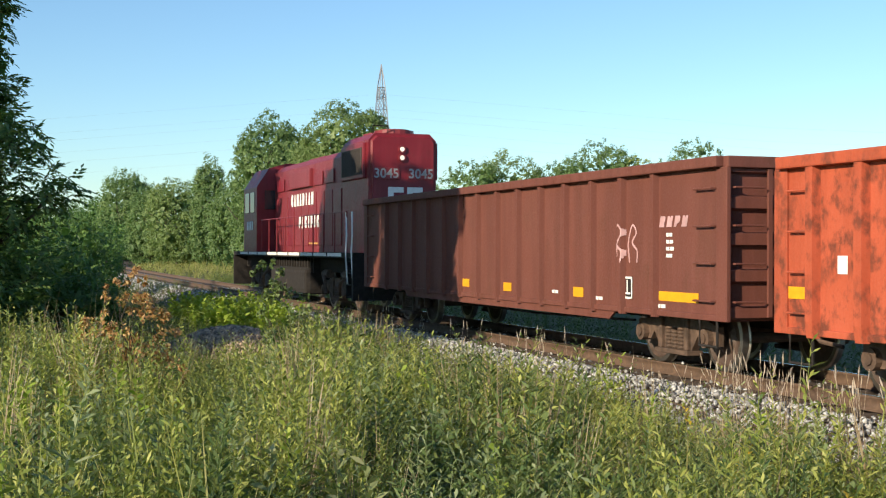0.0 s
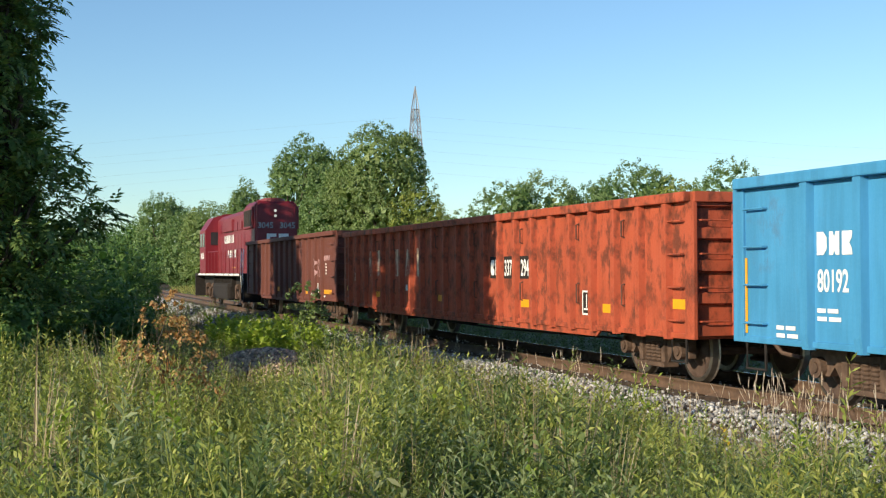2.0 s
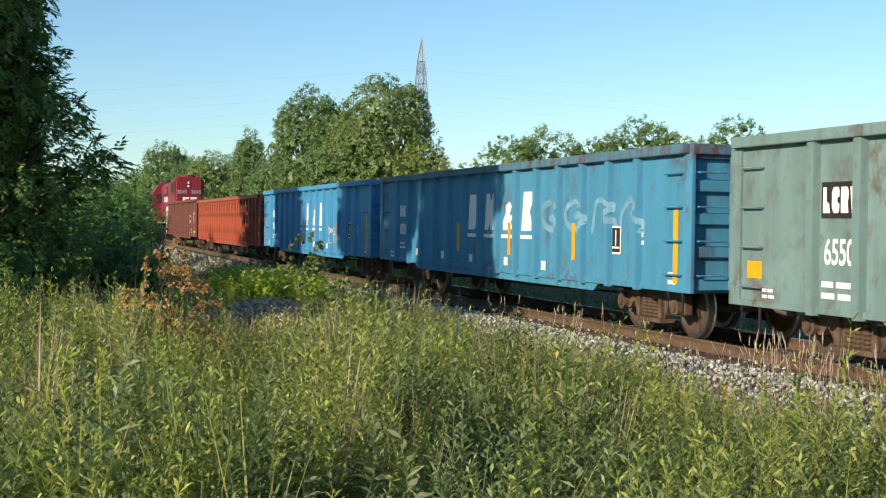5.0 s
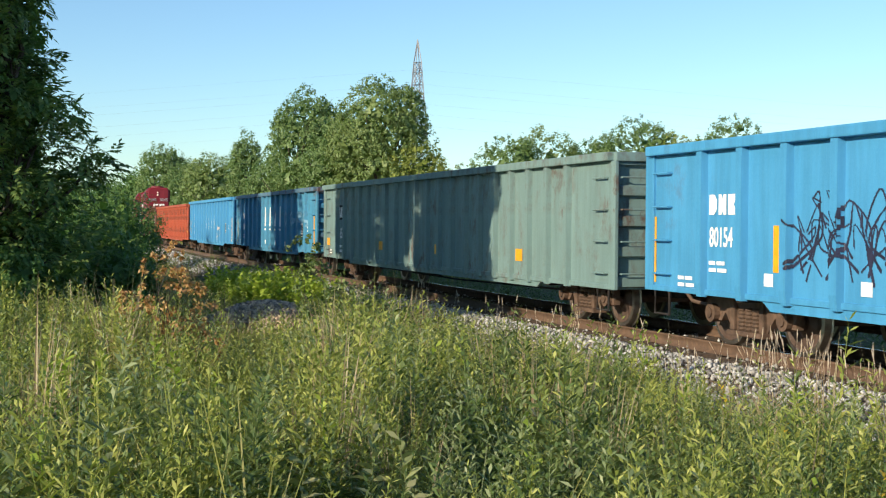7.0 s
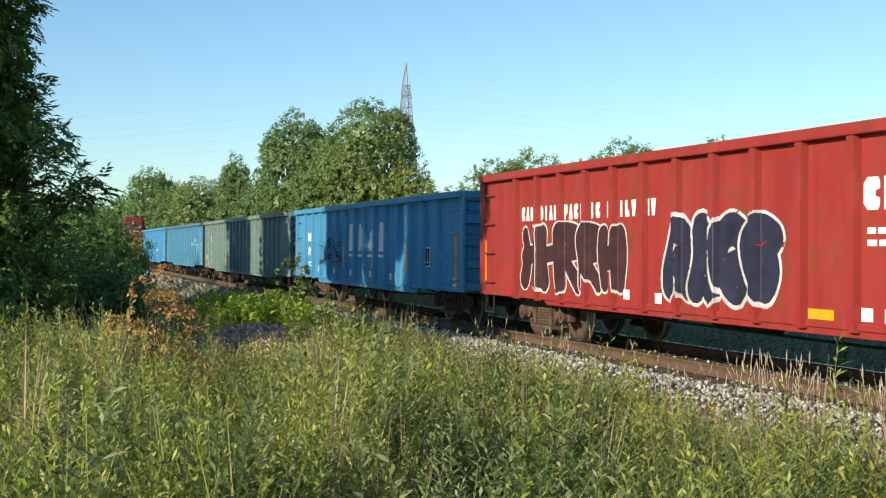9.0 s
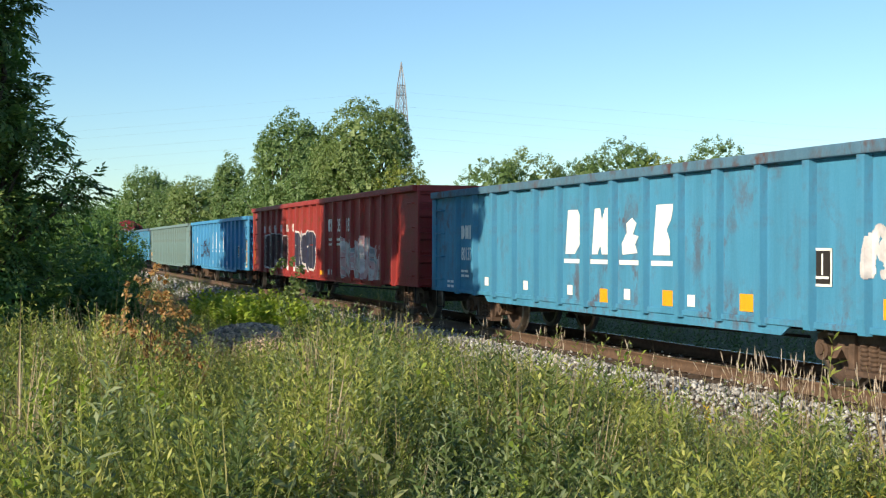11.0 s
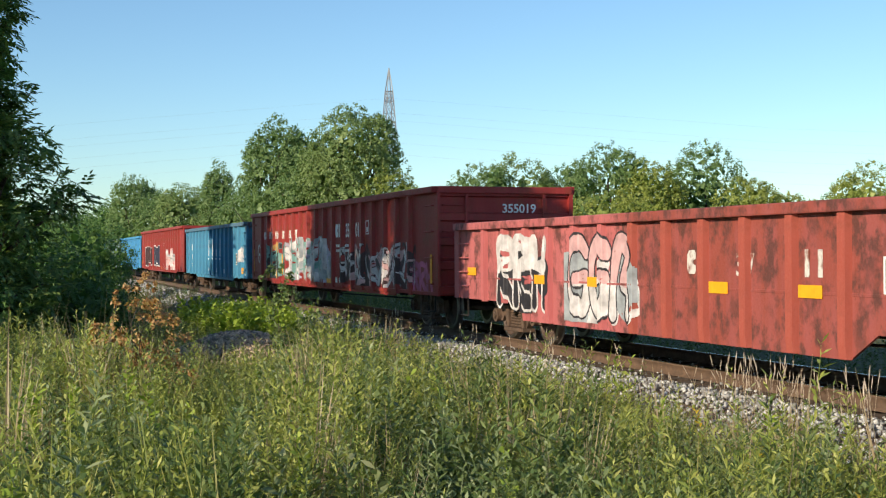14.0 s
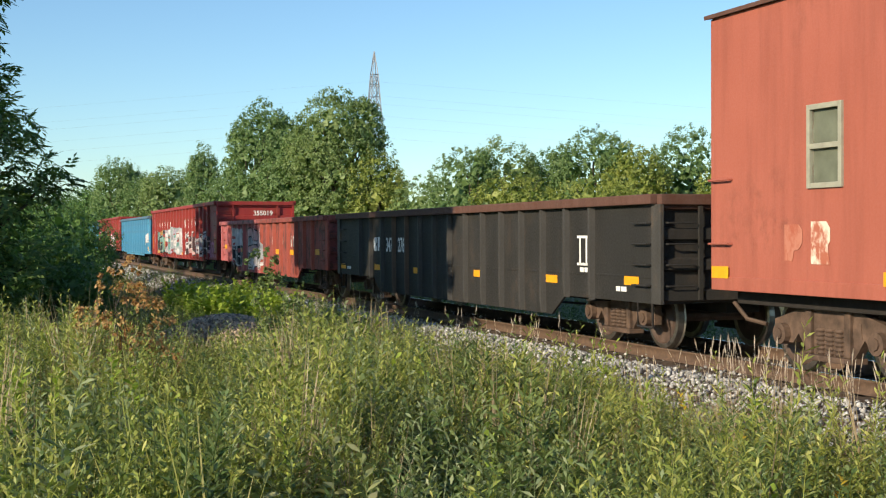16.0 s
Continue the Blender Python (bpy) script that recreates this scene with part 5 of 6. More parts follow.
def stock():
    made = []
    # locomotive first, then the wagons in running order
    made.append((locomotive(), 18.03, 5.3))

    w = gondola("rusty brown high-sided gondola wagon", 17.28, 2.85, 0.75, "brown", "brown", 14, 0.12, 0.10, 0.085, first=1.7)
    reflectors(w, [(6.6, 0.94), (8.7, 0.92), (11.6, 0.92)], (0.36, 0.15))
    reflectors(w, [(14.15, 0.96)], (1.05, 0.13))
    small_print(w, [(14.55, 1.84)], 4, 0.2, 0.05)
    small_print(w, [(10.8, 0.95), (12.4, 0.9), (14.3, 0.86)], 1, 0.28, 0.05)
    name_shapes(w["root"], w["hl"] - 14.15, 1.97, "06252", 0.14, 0.15, 0.06, w["hw"] + 0.006, "spray_rose", 0.3, "faded_number")
    grid_box(w, 13.15, 0.95, 0.42, 0.32)
    spray(w["root"], w["hw"], w["ribs"], 0.10, 0.085, w["hl"] - 13.0, w["hl"] - 13.8, 1.45, 2.05, 8, 2, "spray_rose", "spray_rose", (), 0.01, 0.006)
    made.append((w["root"], w["length"], w["bc"]))

    w = gondola("faded orange rust-blotched gondola wagon", 21.21, 2.74, 0.69, "orange", "orange", 23, 0.10, 0.13, 0.10, first=0.6)
    y = w["hw"] + 0.006
    plates(w["root"], "number_panel", [(w["hl"] - 11.85, 1.5, 0.6, 0.42), (w["hl"] - 12.62, 1.5, 0.66, 0.42), (w["hl"] - 13.45, 1.5, 0.68, 0.42)], y - 0.003, "dark")
    name_shapes(w["root"], w["hl"] - 11.9, 1.56, "05", 0.2, 0.3, 0.06, y + 0.002)
    side_text(w["root"], "337", w["hl"] - 12.84, 1.56, 0.42, y, "white", 0.64)
    side_text(w["root"], "294", w["hl"] - 13.70, 1.56, 0.42, y, "white", 0.64)
    for k in (2, 3, 5, 6, 7):
        u = (w["ribs"][k] + w["ribs"][k + 1]) / 2 + 0.2
        name_shapes(w["root"], u, 1.52, {2: "0", 3: "5", 5: "6", 6: "1", 7: "4"}[k], 0.4, 0.66, 0, y, "worn")
    reflectors(w, [(0.05, 1.1), (3.25, 0.98), (8.5, 0.98), (13.5, 0.98), (17.05, 0.98), (19.35, 1.1)], (0.44, 0.14))
    reflectors(w, [(1.0, 1.4)], (0.17, 0.2), "white")
    reflectors(w, [(5.95, 1.18)], (0.16, 0.14), "white")
    grid_box(w, 16.27, 0.92, 0.48, 0.4)
    for k in (3, 5, 9, 12, 15, 18, 20):
        bm = bmesh.new()
        x = w["ribs"][k] - 0.24
        pipe(bm, [(x, y, 1.1), (x, y + 0.05, 1.12), (x, y + 0.05, 1.42), (x, y, 1.44)], 0.015)
        pipe(bm, [(x, y, 2.15), (x, y + 0.05, 2.17), (x, y + 0.05, 2.4), (x, y, 2.42)], 0.015)
        part("tie_down_loop", bm, "rim", w["root"])
    made.append((w["root"], w["length"], w["bc"]))

    def blue(label, number, mat, rim, marks):
        w = gondola(label, 17.48, 2.82, 0.73, mat, rim, 14, 0.12, 0.14, 0.095, first=1.5)
        y = w["hw"] + 0.006
        name_shapes(w["root"], w["hl"] - 1.65, 1.82, "3A9", 0.19, 0.27, 0.05, y)
        side_text(w["root"], number, w["hl"] - 1.95, 1.4, 0.36, y, "white", 0.66)
        small_print(w, [(1.65, 1.15), (0.8, 0.92)], 2, 0.5, 0.05)
        for k in range(4):
            u = (w["ribs"][5 + k] + w["ribs"][6 + k]) / 2 + 0.30
            size = 0.72 if k != 2 else 0.55
            name_shapes(w["root"], u, 1.55, "3AB9"[k], 0.56 if k < 3 else 0.5, size, 0, y, "white", 0.14)
            plates(w["root"], "painted_underline", [(u + 0.05, 1.4, 0.66, 0.07)], y, "white")
        for d, z, ww, hh in marks:
            reflectors(w, [(d, z)], (ww, hh))
        reflectors(w, [(4.95, 0.9), (6.85, 0.88), (8.9, 0.88), (10.8, 0.86), (3.0, 0.92)], (0.2, 0.16), "white")
        small_print(w, [(14.6, 1.5), (15.6, 0.95)], 2, 0.25, 0.06)
        grid_box(w, 13.55, 1.22, 0.5, 0.44)
        return w
    tall = [(0.03, 0.85, 0.12, 0.95), (3.2, 1.1, 0.13, 0.58), (6.05, 1.08, 0.14, 0.6), (9.1, 1.08, 0.14, 0.62), (12.15, 1.08, 0.14, 0.62), (15.75, 0.85, 0.14, 1.05)]
    w = blue("bright blue gondola wagon with white lettering", "80192", "blue", "blue", tall)
    spray(w["root"], w["hw"], w["ribs"], 0.14, 0.095, w["hl"] - 11.05, w["hl"] - 12.1, 1.0, 1.55, 21, 3, "spray_white", "spray_white", (), 0.014, 0.008)
    made.append((w["root"], w["length"], w["bc"]))
    w = blue("blue gondola wagon with rust streaks and white lettering", "80009", "blue_worn", "rim_blue", tall)
    spray(w["root"], w["hw"], w["ribs"], 0.14, 0.095, w["hl"] - 10.6, w["hl"] - 15.0, 1.5, 2.15, 22, 4, "spray_sky", "spray_sky", (), 0.04, 0.015)
    made.append((w["root"], w["length"], w["bc"]))

    w = gondola("faded grey-green gondola wagon with streaked sides", 21.50, 2.82, 0.66, "teal", "teal", 20, 0.10, 0.14, 0.09, first=1.7)
    y = w["hw"] + 0.006
    plates(w["root"], "name_panel", [(w["hl"] - 1.82, 1.78, 0.72, 0.42)], y - 0.003, "dark")
    name_shapes(w["root"], w["hl"] - 1.86, 1.84, "7068", 0.14, 0.3, 0.03, y + 0.004)
    side_text(w["root"], "6550", w["hl"] - 2.17, 1.25, 0.42, y, "white", 0.68)
    small_print(w, [(1.85, 0.98)], 2, 0.7, 0.07)
    small_print(w, [(0.6, 0.86)], 2, 0.3, 0.04)
    reflectors(w, [(0.25, 1.02), (6.0, 1.0), (11.0, 1.0), (16.0, 1.0)], (0.34, 0.22))
    made.append((w["root"], w["length"], w["bc"]))

    w = blue("bright blue gondola wagon with dark scribbled graffiti", "80154", "blue", "blue", tall)
    spray(w["root"], w["hw"], w["ribs"], 0.14, 0.095, w["hl"] - 3.5, w["hl"] - 6.2, 1.0, 2.1, 23, 4, "spray_navy", "spray_navy", (), 0.016, 0.004, wild=True)
    made.append((w["root"], w["length"], w["bc"]))

    def red(label):
        w = gondola(label, 21.64, 3.05, 0.75, "red", "red", 18, 0.08, 0.13, 0.095, first=1.75)
        y = w["hw"] + 0.006
        name_shapes(w["root"], w["hl"] - 1.95, 2.13, "01213412 5104540 61478128", 0.155, 0.25, 0.05, y)
        name_shapes(w["root"], w["hl"] - 11.78, 2.08, "05", 0.28, 0.36, 0.07, y)
        small_print(w, [(11.85, 1.82), (12.8, 1.82)], 2, 0.45, 0.07)
        reflectors(w, [(0.05, 1.0)], (0.1, 0.8))
        reflectors(w, [(6.0, 0.88), (7.0, 0.86), (11.75, 0.86), (12.15, 0.86)], (0.2, 0.15), "white")
        reflectors(w, [(10.75, 0.84)], (0.5, 0.12))
        return w
    w = red("red high-sided gondola wagon with black and white graffiti")
    side_text(w["root"], "355", w["hl"] - 13.14, 2.08, 0.5, w["hw"] + 0.006, "white", 0.78)
    side_text(w["root"], "188", w["hl"] - 14.13, 2.08, 0.5, w["hw"] + 0.006, "white", 0.78)
    spray(w["root"], w["hw"], w["ribs"], 0.13, 0.095, w["hl"] - 1.75, w["hl"] - 6.25, 0.84, 2.12, 31, 5, "spray_plum", "spray_white", (), 0.17, 0.035)
    spray(w["root"], w["hw"], w["ribs"], 0.13, 0.095, w["hl"] - 7.05, w["hl"] - 10.4, 0.84, 2.2, 32, 4, "spray_navy", "spray_white", (), 0.20, 0.05)
    spray(w["root"], w["hw"], w["ribs"], 0.13, 0.095, w["hl"] - 13.4, w["hl"] - 17.4, 0.8, 1.95, 36, 5, "spray_rose", "spray_white", ("spray_and_shade_grey", "spray_white"), 0.09, 0.02, wild=True)
    made.append((w["root"], w["length"], w["bc"]))

    w = blue("worn blue gondola wagon with rusty rim", "80137", "blue_worn", "rim_blue", [])
    reflectors(w, [(8.3, 0.8), (10.35, 0.84), (12.4, 0.86), (14.95, 0.9)], (0.42, 0.22))
    spray(w["root"], w["hw"], w["ribs"], 0.14, 0.095, w["hl"] - 14.6, w["hl"] - 15.5, 1.3, 1.95, 24, 2, "spray_white", "spray_white", (), 0.05, 0.01)
    made.append((w["root"], w["length"], w["bc"]))

    w = red("red high-sided gondola wagon covered in pale graffiti")
    side_text(w["root"], "355", w["hl"] - 13.14, 2.08, 0.5, w["hw"] + 0.006, "white", 0.78)
    side_text(w["root"], "019", w["hl"] - 14.13, 2.08, 0.5, w["hw"] + 0.006, "white", 0.78)
    me = text_mesh("lettering", "355019", 0.26)
    place("lettering", me, "white", w["root"], m=Matrix.Translation((-w["hl"] - 0.135, -0.3, w["top"] - 0.55)) @ ON_REAR)
    for r in [(w["hl"] - 14.82, 2.12, 0.28, 0.025), (w["hl"] - 14.82, 2.44, 0.28, 0.025), (w["hl"] - 14.82, 2.12, 0.025, 0.34), (w["hl"] - 15.075, 2.12, 0.025, 0.34), (w["hl"] - 14.90, 2.18, 0.12, 0.12)]:
        plates(w["root"], "notice_line", [r], w["hw"] + 0.006, "white")
    spray(w["root"], w["hw"], w["ribs"], 0.13, 0.095, w["hl"] - 2.3, w["hl"] - 5.3, 0.84, 2.05, 33, 5, "spray_black", "spray_teal", ("spray_teal", "spray_ochre", "spray_black"), 0.09, 0.02, wild=True)
    spray(w["root"], w["hw"], w["ribs"], 0.13, 0.095, w["hl"] - 5.5, w["hl"] - 11.6, 0.84, 2.15, 34, 8, "spray_white", "spray_and_shade_grey", ("spray_and_shade_grey", "spray_lilac", "spray_teal"), 0.09, 0.02, wild=True)
    spray(w["root"], w["hw"], w["ribs"], 0.13, 0.095, w["hl"] - 12.2, w["hl"] - 19.0, 0.84, 1.9, 35, 9, "spray_white", "spray_plum", ("spray_plum", "spray_rose"), 0.085, 0.012, wild=True)
    for d in (4.7, 8.3, 11.35, 14.3, 19.9):
        reflectors(w, [(d, 1.0)], (0.13, 0.62), "yellow", 0.012)
    spray(w["root"], w["hw"], w["ribs"], 0.13, 0.095, w["hl"] - 18.6, w["hl"] - 20.1, 0.75, 1.5, 37, 3, "spray_magenta", "spray_magenta", (), 0.05, 0.02)
    spray(w["root"], w["hw"], w["ribs"], 0.13, 0.095, w["hl"] - 0.7, w["hl"] - 1.75, 1.3, 2.0, 38, 2, "spray_white", "spray_white", (), 0.022, 0.01)
    made.append((w["root"], w["length"], w["bc"]))

    w = gondola("low faded red gondola wagon with graffiti and dark stains", 17.16, 2.23, 0.76, "pink", "pink", 14, 0.30, 0.14, 0.08, 4, first=1.5, rib_mat=lambda x: "pink_post" if x > 1.3 else "brick_post", seam=1.16)
    spray(w["root"], w["hw"], w["ribs"], 0.14, 0.08, w["hl"] - 1.9, w["hl"] - 4.6, 0.6, 2.0, 41, 3, "spray_white", "spray_white", ("spray_black",), 0.10, 0.05)
    spray(w["root"], w["hw"], w["ribs"], 0.14, 0.08, w["hl"] - 5.0, w["hl"] - 7.6, 0.55, 2.0, 42, 3, "spray_rose", "spray_black", ("spray_white", "spray_and_shade_grey"), 0.12, 0.035)
    reflectors(w, [(0.55, 1.22), (3.8, 1.12), (6.05, 1.12), (9.2, 1.12), (11.4, 1.12), (14.6, 1.16)], (0.46, 0.15), dy=0.012)
    side_text(w["root"], "347", w["hl"] - 10.35, 1.36, 0.4, w["hw"] + 0.006, "worn_white", 0.7)
    name_shapes(w["root"], w["hl"] - 8.95, 1.36, "05", 0.22, 0.32, 0.08, w["hw"] + 0.006, "worn_white")
    name_shapes(w["root"], w["hl"] - 11.3, 1.36, "444", 0.2, 0.32, 0.05, w["hw"] + 0.006, "worn_white")
    grid_box(w, 13.0, 1.2, 0.4, 0.4)
    made.append((w["root"], w["length"], w["bc"]))

    w = gondola("low matt black gondola wagon with white number", 17.71, 2.23, 0.71, "black", "rim", 15, 0.32, 0.07, 0.08, 4, first=1.95, rib_mat=lambda x: "rust_post" if 1.8 < x < 3.6 else "black_post", seam=1.06)
    y = w["hw"] + 0.006
    name_shapes(w["root"], w["hl"] - 3.0, 1.32, "05", 0.24, 0.32, 0.07, y)
    side_text(w["root"], "347", w["hl"] - 4.18, 1.32, 0.44, y, "white", 0.7)
    side_text(w["root"], "276", w["hl"] - 5.06, 1.32, 0.44, y, "white", 0.7)
    reflectors(w, [(0.12, 0.85), (3.05, 0.88), (6.1, 0.87), (9.45, 0.9), (12.45, 0.9), (15.45, 0.95)], (0.44, 0.125))
    for r in [(w["hl"] - 13.9, 1.2, 0.55, 0.04), (w["hl"] - 13.9, 1.62, 0.55, 0.04), (w["hl"] - 13.98, 1.2, 0.05, 0.42), (w["hl"] - 14.2, 1.2, 0.05, 0.42), (w["hl"] - 14.40, 1.2, 0.05, 0.42)]:
        plates(w["root"], "notice_line", [r], y, "white")
    small_print(w, [(0.7, 0.85), (14.0, 1.1), (15.2, 0.85)], 1, 0.4, 0.07)
    made.append((w["root"], w["length"], w["bc"]))
    made.append((caboose(), 13.5, 4.2))
    return made


def caboose():
    root = tagged(new("caboose"), "tall orange-red caboose with a framed sash window", "caboose")
    hl, hw, z0, z1 = 6.0, 1.50, 1.09, 4.40
    wx0, wx1, wz0, wz1 = hl - 2.06, hl - 2.56, 2.24, 3.06
    bm = bmesh.new()
    for a, b, c, d in ((hl, wx0, z0, z1), (wx1, -hl, z0, z1), (wx0, wx1, z0, wz0), (wx0, wx1, wz1, z1)):
        box(bm, b, a, hw - 0.05, hw, c, d)
    part("side_wall", bm, "caboose", root)
    bm = bmesh.new()
    box(bm, -hl, hl, -hw, -hw + 0.05, z0, z1)
    part("side_wall", bm, "caboose", root)
    for e in (1, -1):
        bm = bmesh.new()
        box(bm, e * hl - 0.03, e * hl + 0.03, -hw, hw + 0.004, z0, z1, 0.012)
        part("end_wall", bm, "caboose", root)
        coupler(root, e * hl, e)
        truck(root, e * 4.2)
        ladder(root, e * (hl - 0.02), e * (hl - 0.45), hw, 1.55, 2.35, 2, "caboose")
    bm = bmesh.new()
    pts = [(y, z1 + 0.16 * (1 - (y / 1.55) ** 2)) for y in (-1.56, -1.3, -0.8, 0, 0.8, 1.3, 1.56)]
    a = [bm.verts.new((hl + 0.1, y, z)) for y, z in pts]
    b = [bm.verts.new((-hl - 0.1, y, z)) for y, z in pts]
    bmesh.ops.extrude_face_region(bm, geom=[bm.faces.new((a[i], b[i], b[i + 1], a[i + 1])) for i in range(6)])
    for v in list(bm.verts)[14:]:
        v.co.z += 0.05
    part("roof", bm, "rim", root, "weathered curved roof")
    bm = bmesh.new()
    t = 0.06
    for r in ((wx0 + t, wx0, wz0 - t, wz1 + t), (wx1, wx1 - t, wz0 - t, wz1 + t), (wx0, wx1, wz1, wz1 + t), (wx0, wx1, wz0 - t, wz0), (wx0, wx1, (wz0 + wz1) / 2 - 0.03, (wz0 + wz1) / 2 + 0.03)):
        box(bm, r[1], r[0], hw - 0.04, hw + 0.035, r[2], r[3], 0.006)
    wf = part("window_frame", bm, "frame_grey", root, "grey framed sash window")
    bm = bmesh.new()
    box(bm, wx1 + 0.001, wx0 - 0.001, hw - 0.035, hw - 0.028, wz0 + 0.001, wz1 - 0.001)
    part("pane", bm, "pane", wf)
    bm = bmesh.new()
    box(bm, -hl + 0.1, hl - 0.1, -1.2, 1.2, z0 - 0.3, z0, 0.02)
    part("underframe", bm, "dark", root)
    bm = bmesh.new()
    box(bm, -hl, hl, hw - 0.1, hw + 0.02, z0 - 0.12, z0 + 0.05, 0.01)
    part("side_sill", bm, "caboose", root)
    name_shapes(root, hl - 2.05, 1.33, "6", 0.34, 0.48, 0.06, hw + 0.005, "worn_pale")
    name_shapes(root, hl - 1.55, 1.36, "5", 0.34, 0.42, 0.06, hw + 0.005, "worn_faint")
    plates(root, "reflector", [(hl - 0.02, 1.12, 0.38, 0.15)], hw + 0.025, "yellow")
    plates(root, "reflector", [(hl - 3.3, 1.12, 0.5, 0.15)], hw + 0.025, "yellow")
    return root


def locomotive():
    root = tagged(new("diesel_locomotive"), "dark red hood-unit diesel locomotive with white lettering", "locomotive")
    for e in (1, -1):
        truck(root, e * 5.18, 2.74, 0.51, True)
        coupler(root, e * 8.35, e)
    bm = bmesh.new()
    box(bm, -8.3, 8.3, -1.5, 1.5, 1.42, 1.56, 0.01)
    part("walkway", bm, "dark", root)
    bm = bmesh.new()
    box(bm, -8.3, 8.3, -1.0, 1.0, 1.0, 1.42)
    for i in range(18):
        x = -3.0 + i * 0.36
        box(bm, x, x + 0.1, 0.9, 1.2, 0.95, 1.4)
    part("underframe", bm, "dark", root)
    for s in (1, -1):
        plates(root, "sill_stripe", [(7.0 - i * 1.6, 1.46, 1.45, 0.09) for i in range(9)], s * 1.504 if s > 0 else -1.507, "white")
    bm = bmesh.new()
    box(bm, -2.6, 2.4, -1.35, 1.35, 0.32, 1.1, 0.15)
    part("fuel_tank", bm, "dark", root)
    # long hood with sloped upper edges
    def hood(bm, x0, x1, w, zs, ztop, inset):
        prof = [(-w, 1.56), (-w, zs), (-w + inset, ztop), (w - inset, ztop), (w, zs), (w, 1.56)]
        a = [bm.verts.new((x0, y, z)) for y, z in prof]
        b = [bm.verts.new((x1, y, z)) for y, z in prof]
        fs = [bm.faces.new(a), bm.faces.new(b[::-1])] + [bm.faces.new((a[i], b[i], b[(i + 1) % 6], a[(i + 1) % 6])) for i in range(6)]
        bmesh.ops.recalc_face_normals(bm, faces=fs)
    bm = bmesh.new()
    hood(bm, -5.2, 3.9, 0.88, 4.22, 4.42, 0.22)
    part("long_hood", bm, "loco_dust_glare", root)
    bm = bmesh.new()
    hood(bm, -7.85, -5.2, 0.92, 4.48, 4.66, 0.18)
    es = [e for e in bm.edges if abs(e.verts[0].co.x + 7.85) < 0.01 and abs(e.verts[1].co.x + 7.85) < 0.01]
    bmesh.ops.bevel(bm, geom=es, offset=0.10, segments=3, affect="EDGES")
    part("rear_hood", bm, "loco", root)
    for s in (1, -1):
        bm = bmesh.new()
        box(bm, -7.55, -5.3, s * 0.88, s * 1.0, 3.5, 4.42, 0.03)
        rd = part("radiator_housing", bm, "loco", root)
        bm = bmesh.new()
        box(bm, -7.42, -5.42, s * 0.98, s * 1.015, 3.6, 4.3)
        for i in range(18):
            box(bm, -7.3 + i * 0.105, -7.27 + i * 0.105, s * 1.0, s * 1.03, 3.62, 4.28)
        part("grille", bm, "grille", rd, "dark radiator grille")
        for i in range(9):
            bm = bmesh.new()
            x = -5.0 + i * 0.98
            box(bm, x, x + 0.9, s * 0.875, s * 0.91, 1.75, 3.35, 0.015)
            part("hood_door", bm, "loco_dust_glare" if i % 3 else "loco", root)
        bm = bmesh.new()
        box(bm, -1.6, 1.2, s * 0.86, s * 1.0, 3.55, 4.1, 0.03)
        part("intake_panel", bm, "grille" if s < 0 else "loco_dust_glare", root)
        bm = bmesh.new()
        pipe(bm, [(-7.6, s * 1.45, 2.62), (3.4, s * 1.45, 2.62)], 0.018)
        for i in range(10):
            x = -7.6 + i * 1.22
            tube(bm, (x, s * 1.45, 1.56), (x, s * 1.45, 2.62), 0.018, 6)
        part("handrail", bm, "loco_dust_glare", root)
        bm = bmesh.new()
        for x in (-7.75, -8.3):
            pipe(bm, [(x, s * 1.47, 0.75), (x, s * 1.52, 1.6), (x - 0.02, s * 1.50, 2.0), (x + 0.2, s * 1.45, 2.6)], 0.022)
        part("grab_handrail", bm, "white", root)
        bm = bmesh.new()
        for i in range(4):
            z = 0.42 + i * 0.3
            box(bm, -8.25, -7.75, s * 1.15, s * 1.48, z, z + 0.035)
        box(bm, -8.3, -8.24, s * 1.1, s * 1.5, 0.4, 1.5)
        box(bm, -7.76, -7.7, s * 1.1, s * 1.5, 0.4, 1.5)
        part("step_well", bm, "dark", root)
    for i, x in enumerate((-7.0, -5.9, -3.6)):
        bm = bmesh.new()
        zt = 4.64 if x < -5.2 else 4.4
        tube(bm, (x, 0, zt), (x, 0, zt + 0.14), 0.52, 20)
        tube(bm, (x, 0, zt + 0.14), (x, 0, zt + 0.17), 0.4, 20)
        part("roof_fan", bm, "loco_dust_glare", root)
    bm = bmesh.new()
    box(bm, -1.4, 0.6, -0.5, 0.5, 4.3, 4.5, 0.05)
    part("exhaust_housing", bm, "loco_dust_glare", root)
    bm = bmesh.new()
    pipe(bm, [(-7.6, 0.75, 4.6), (-7.6, 0.75, 4.86), (-7.6, 0.35, 4.86), (-7.6, 0.35, 4.6)], 0.018)
    part("roof_grab", bm, "dark", root)
    # cab and nose
    bm = bmesh.new()
    prof = [(-1.52, 1.56), (-1.52, 3.75), (-1.1, 4.4), (-0.5, 4.58), (0.5, 4.58), (1.1, 4.4), (1.52, 3.75), (1.52, 1.56)]
    a = [bm.verts.new((3.9, y, z)) for y, z in prof]
    b = [bm.verts.new((6.2, y, z)) for y, z in prof]
    fs = [bm.faces.new(a), bm.faces.new(b[::-1])] + [bm.faces.new((a[i], b[i], b[(i + 1) % 8], a[(i + 1) % 8])) for i in range(8)]
    bmesh.ops.recalc_face_normals(bm, faces=fs)
    cab = part("cab", bm, "loco", root)
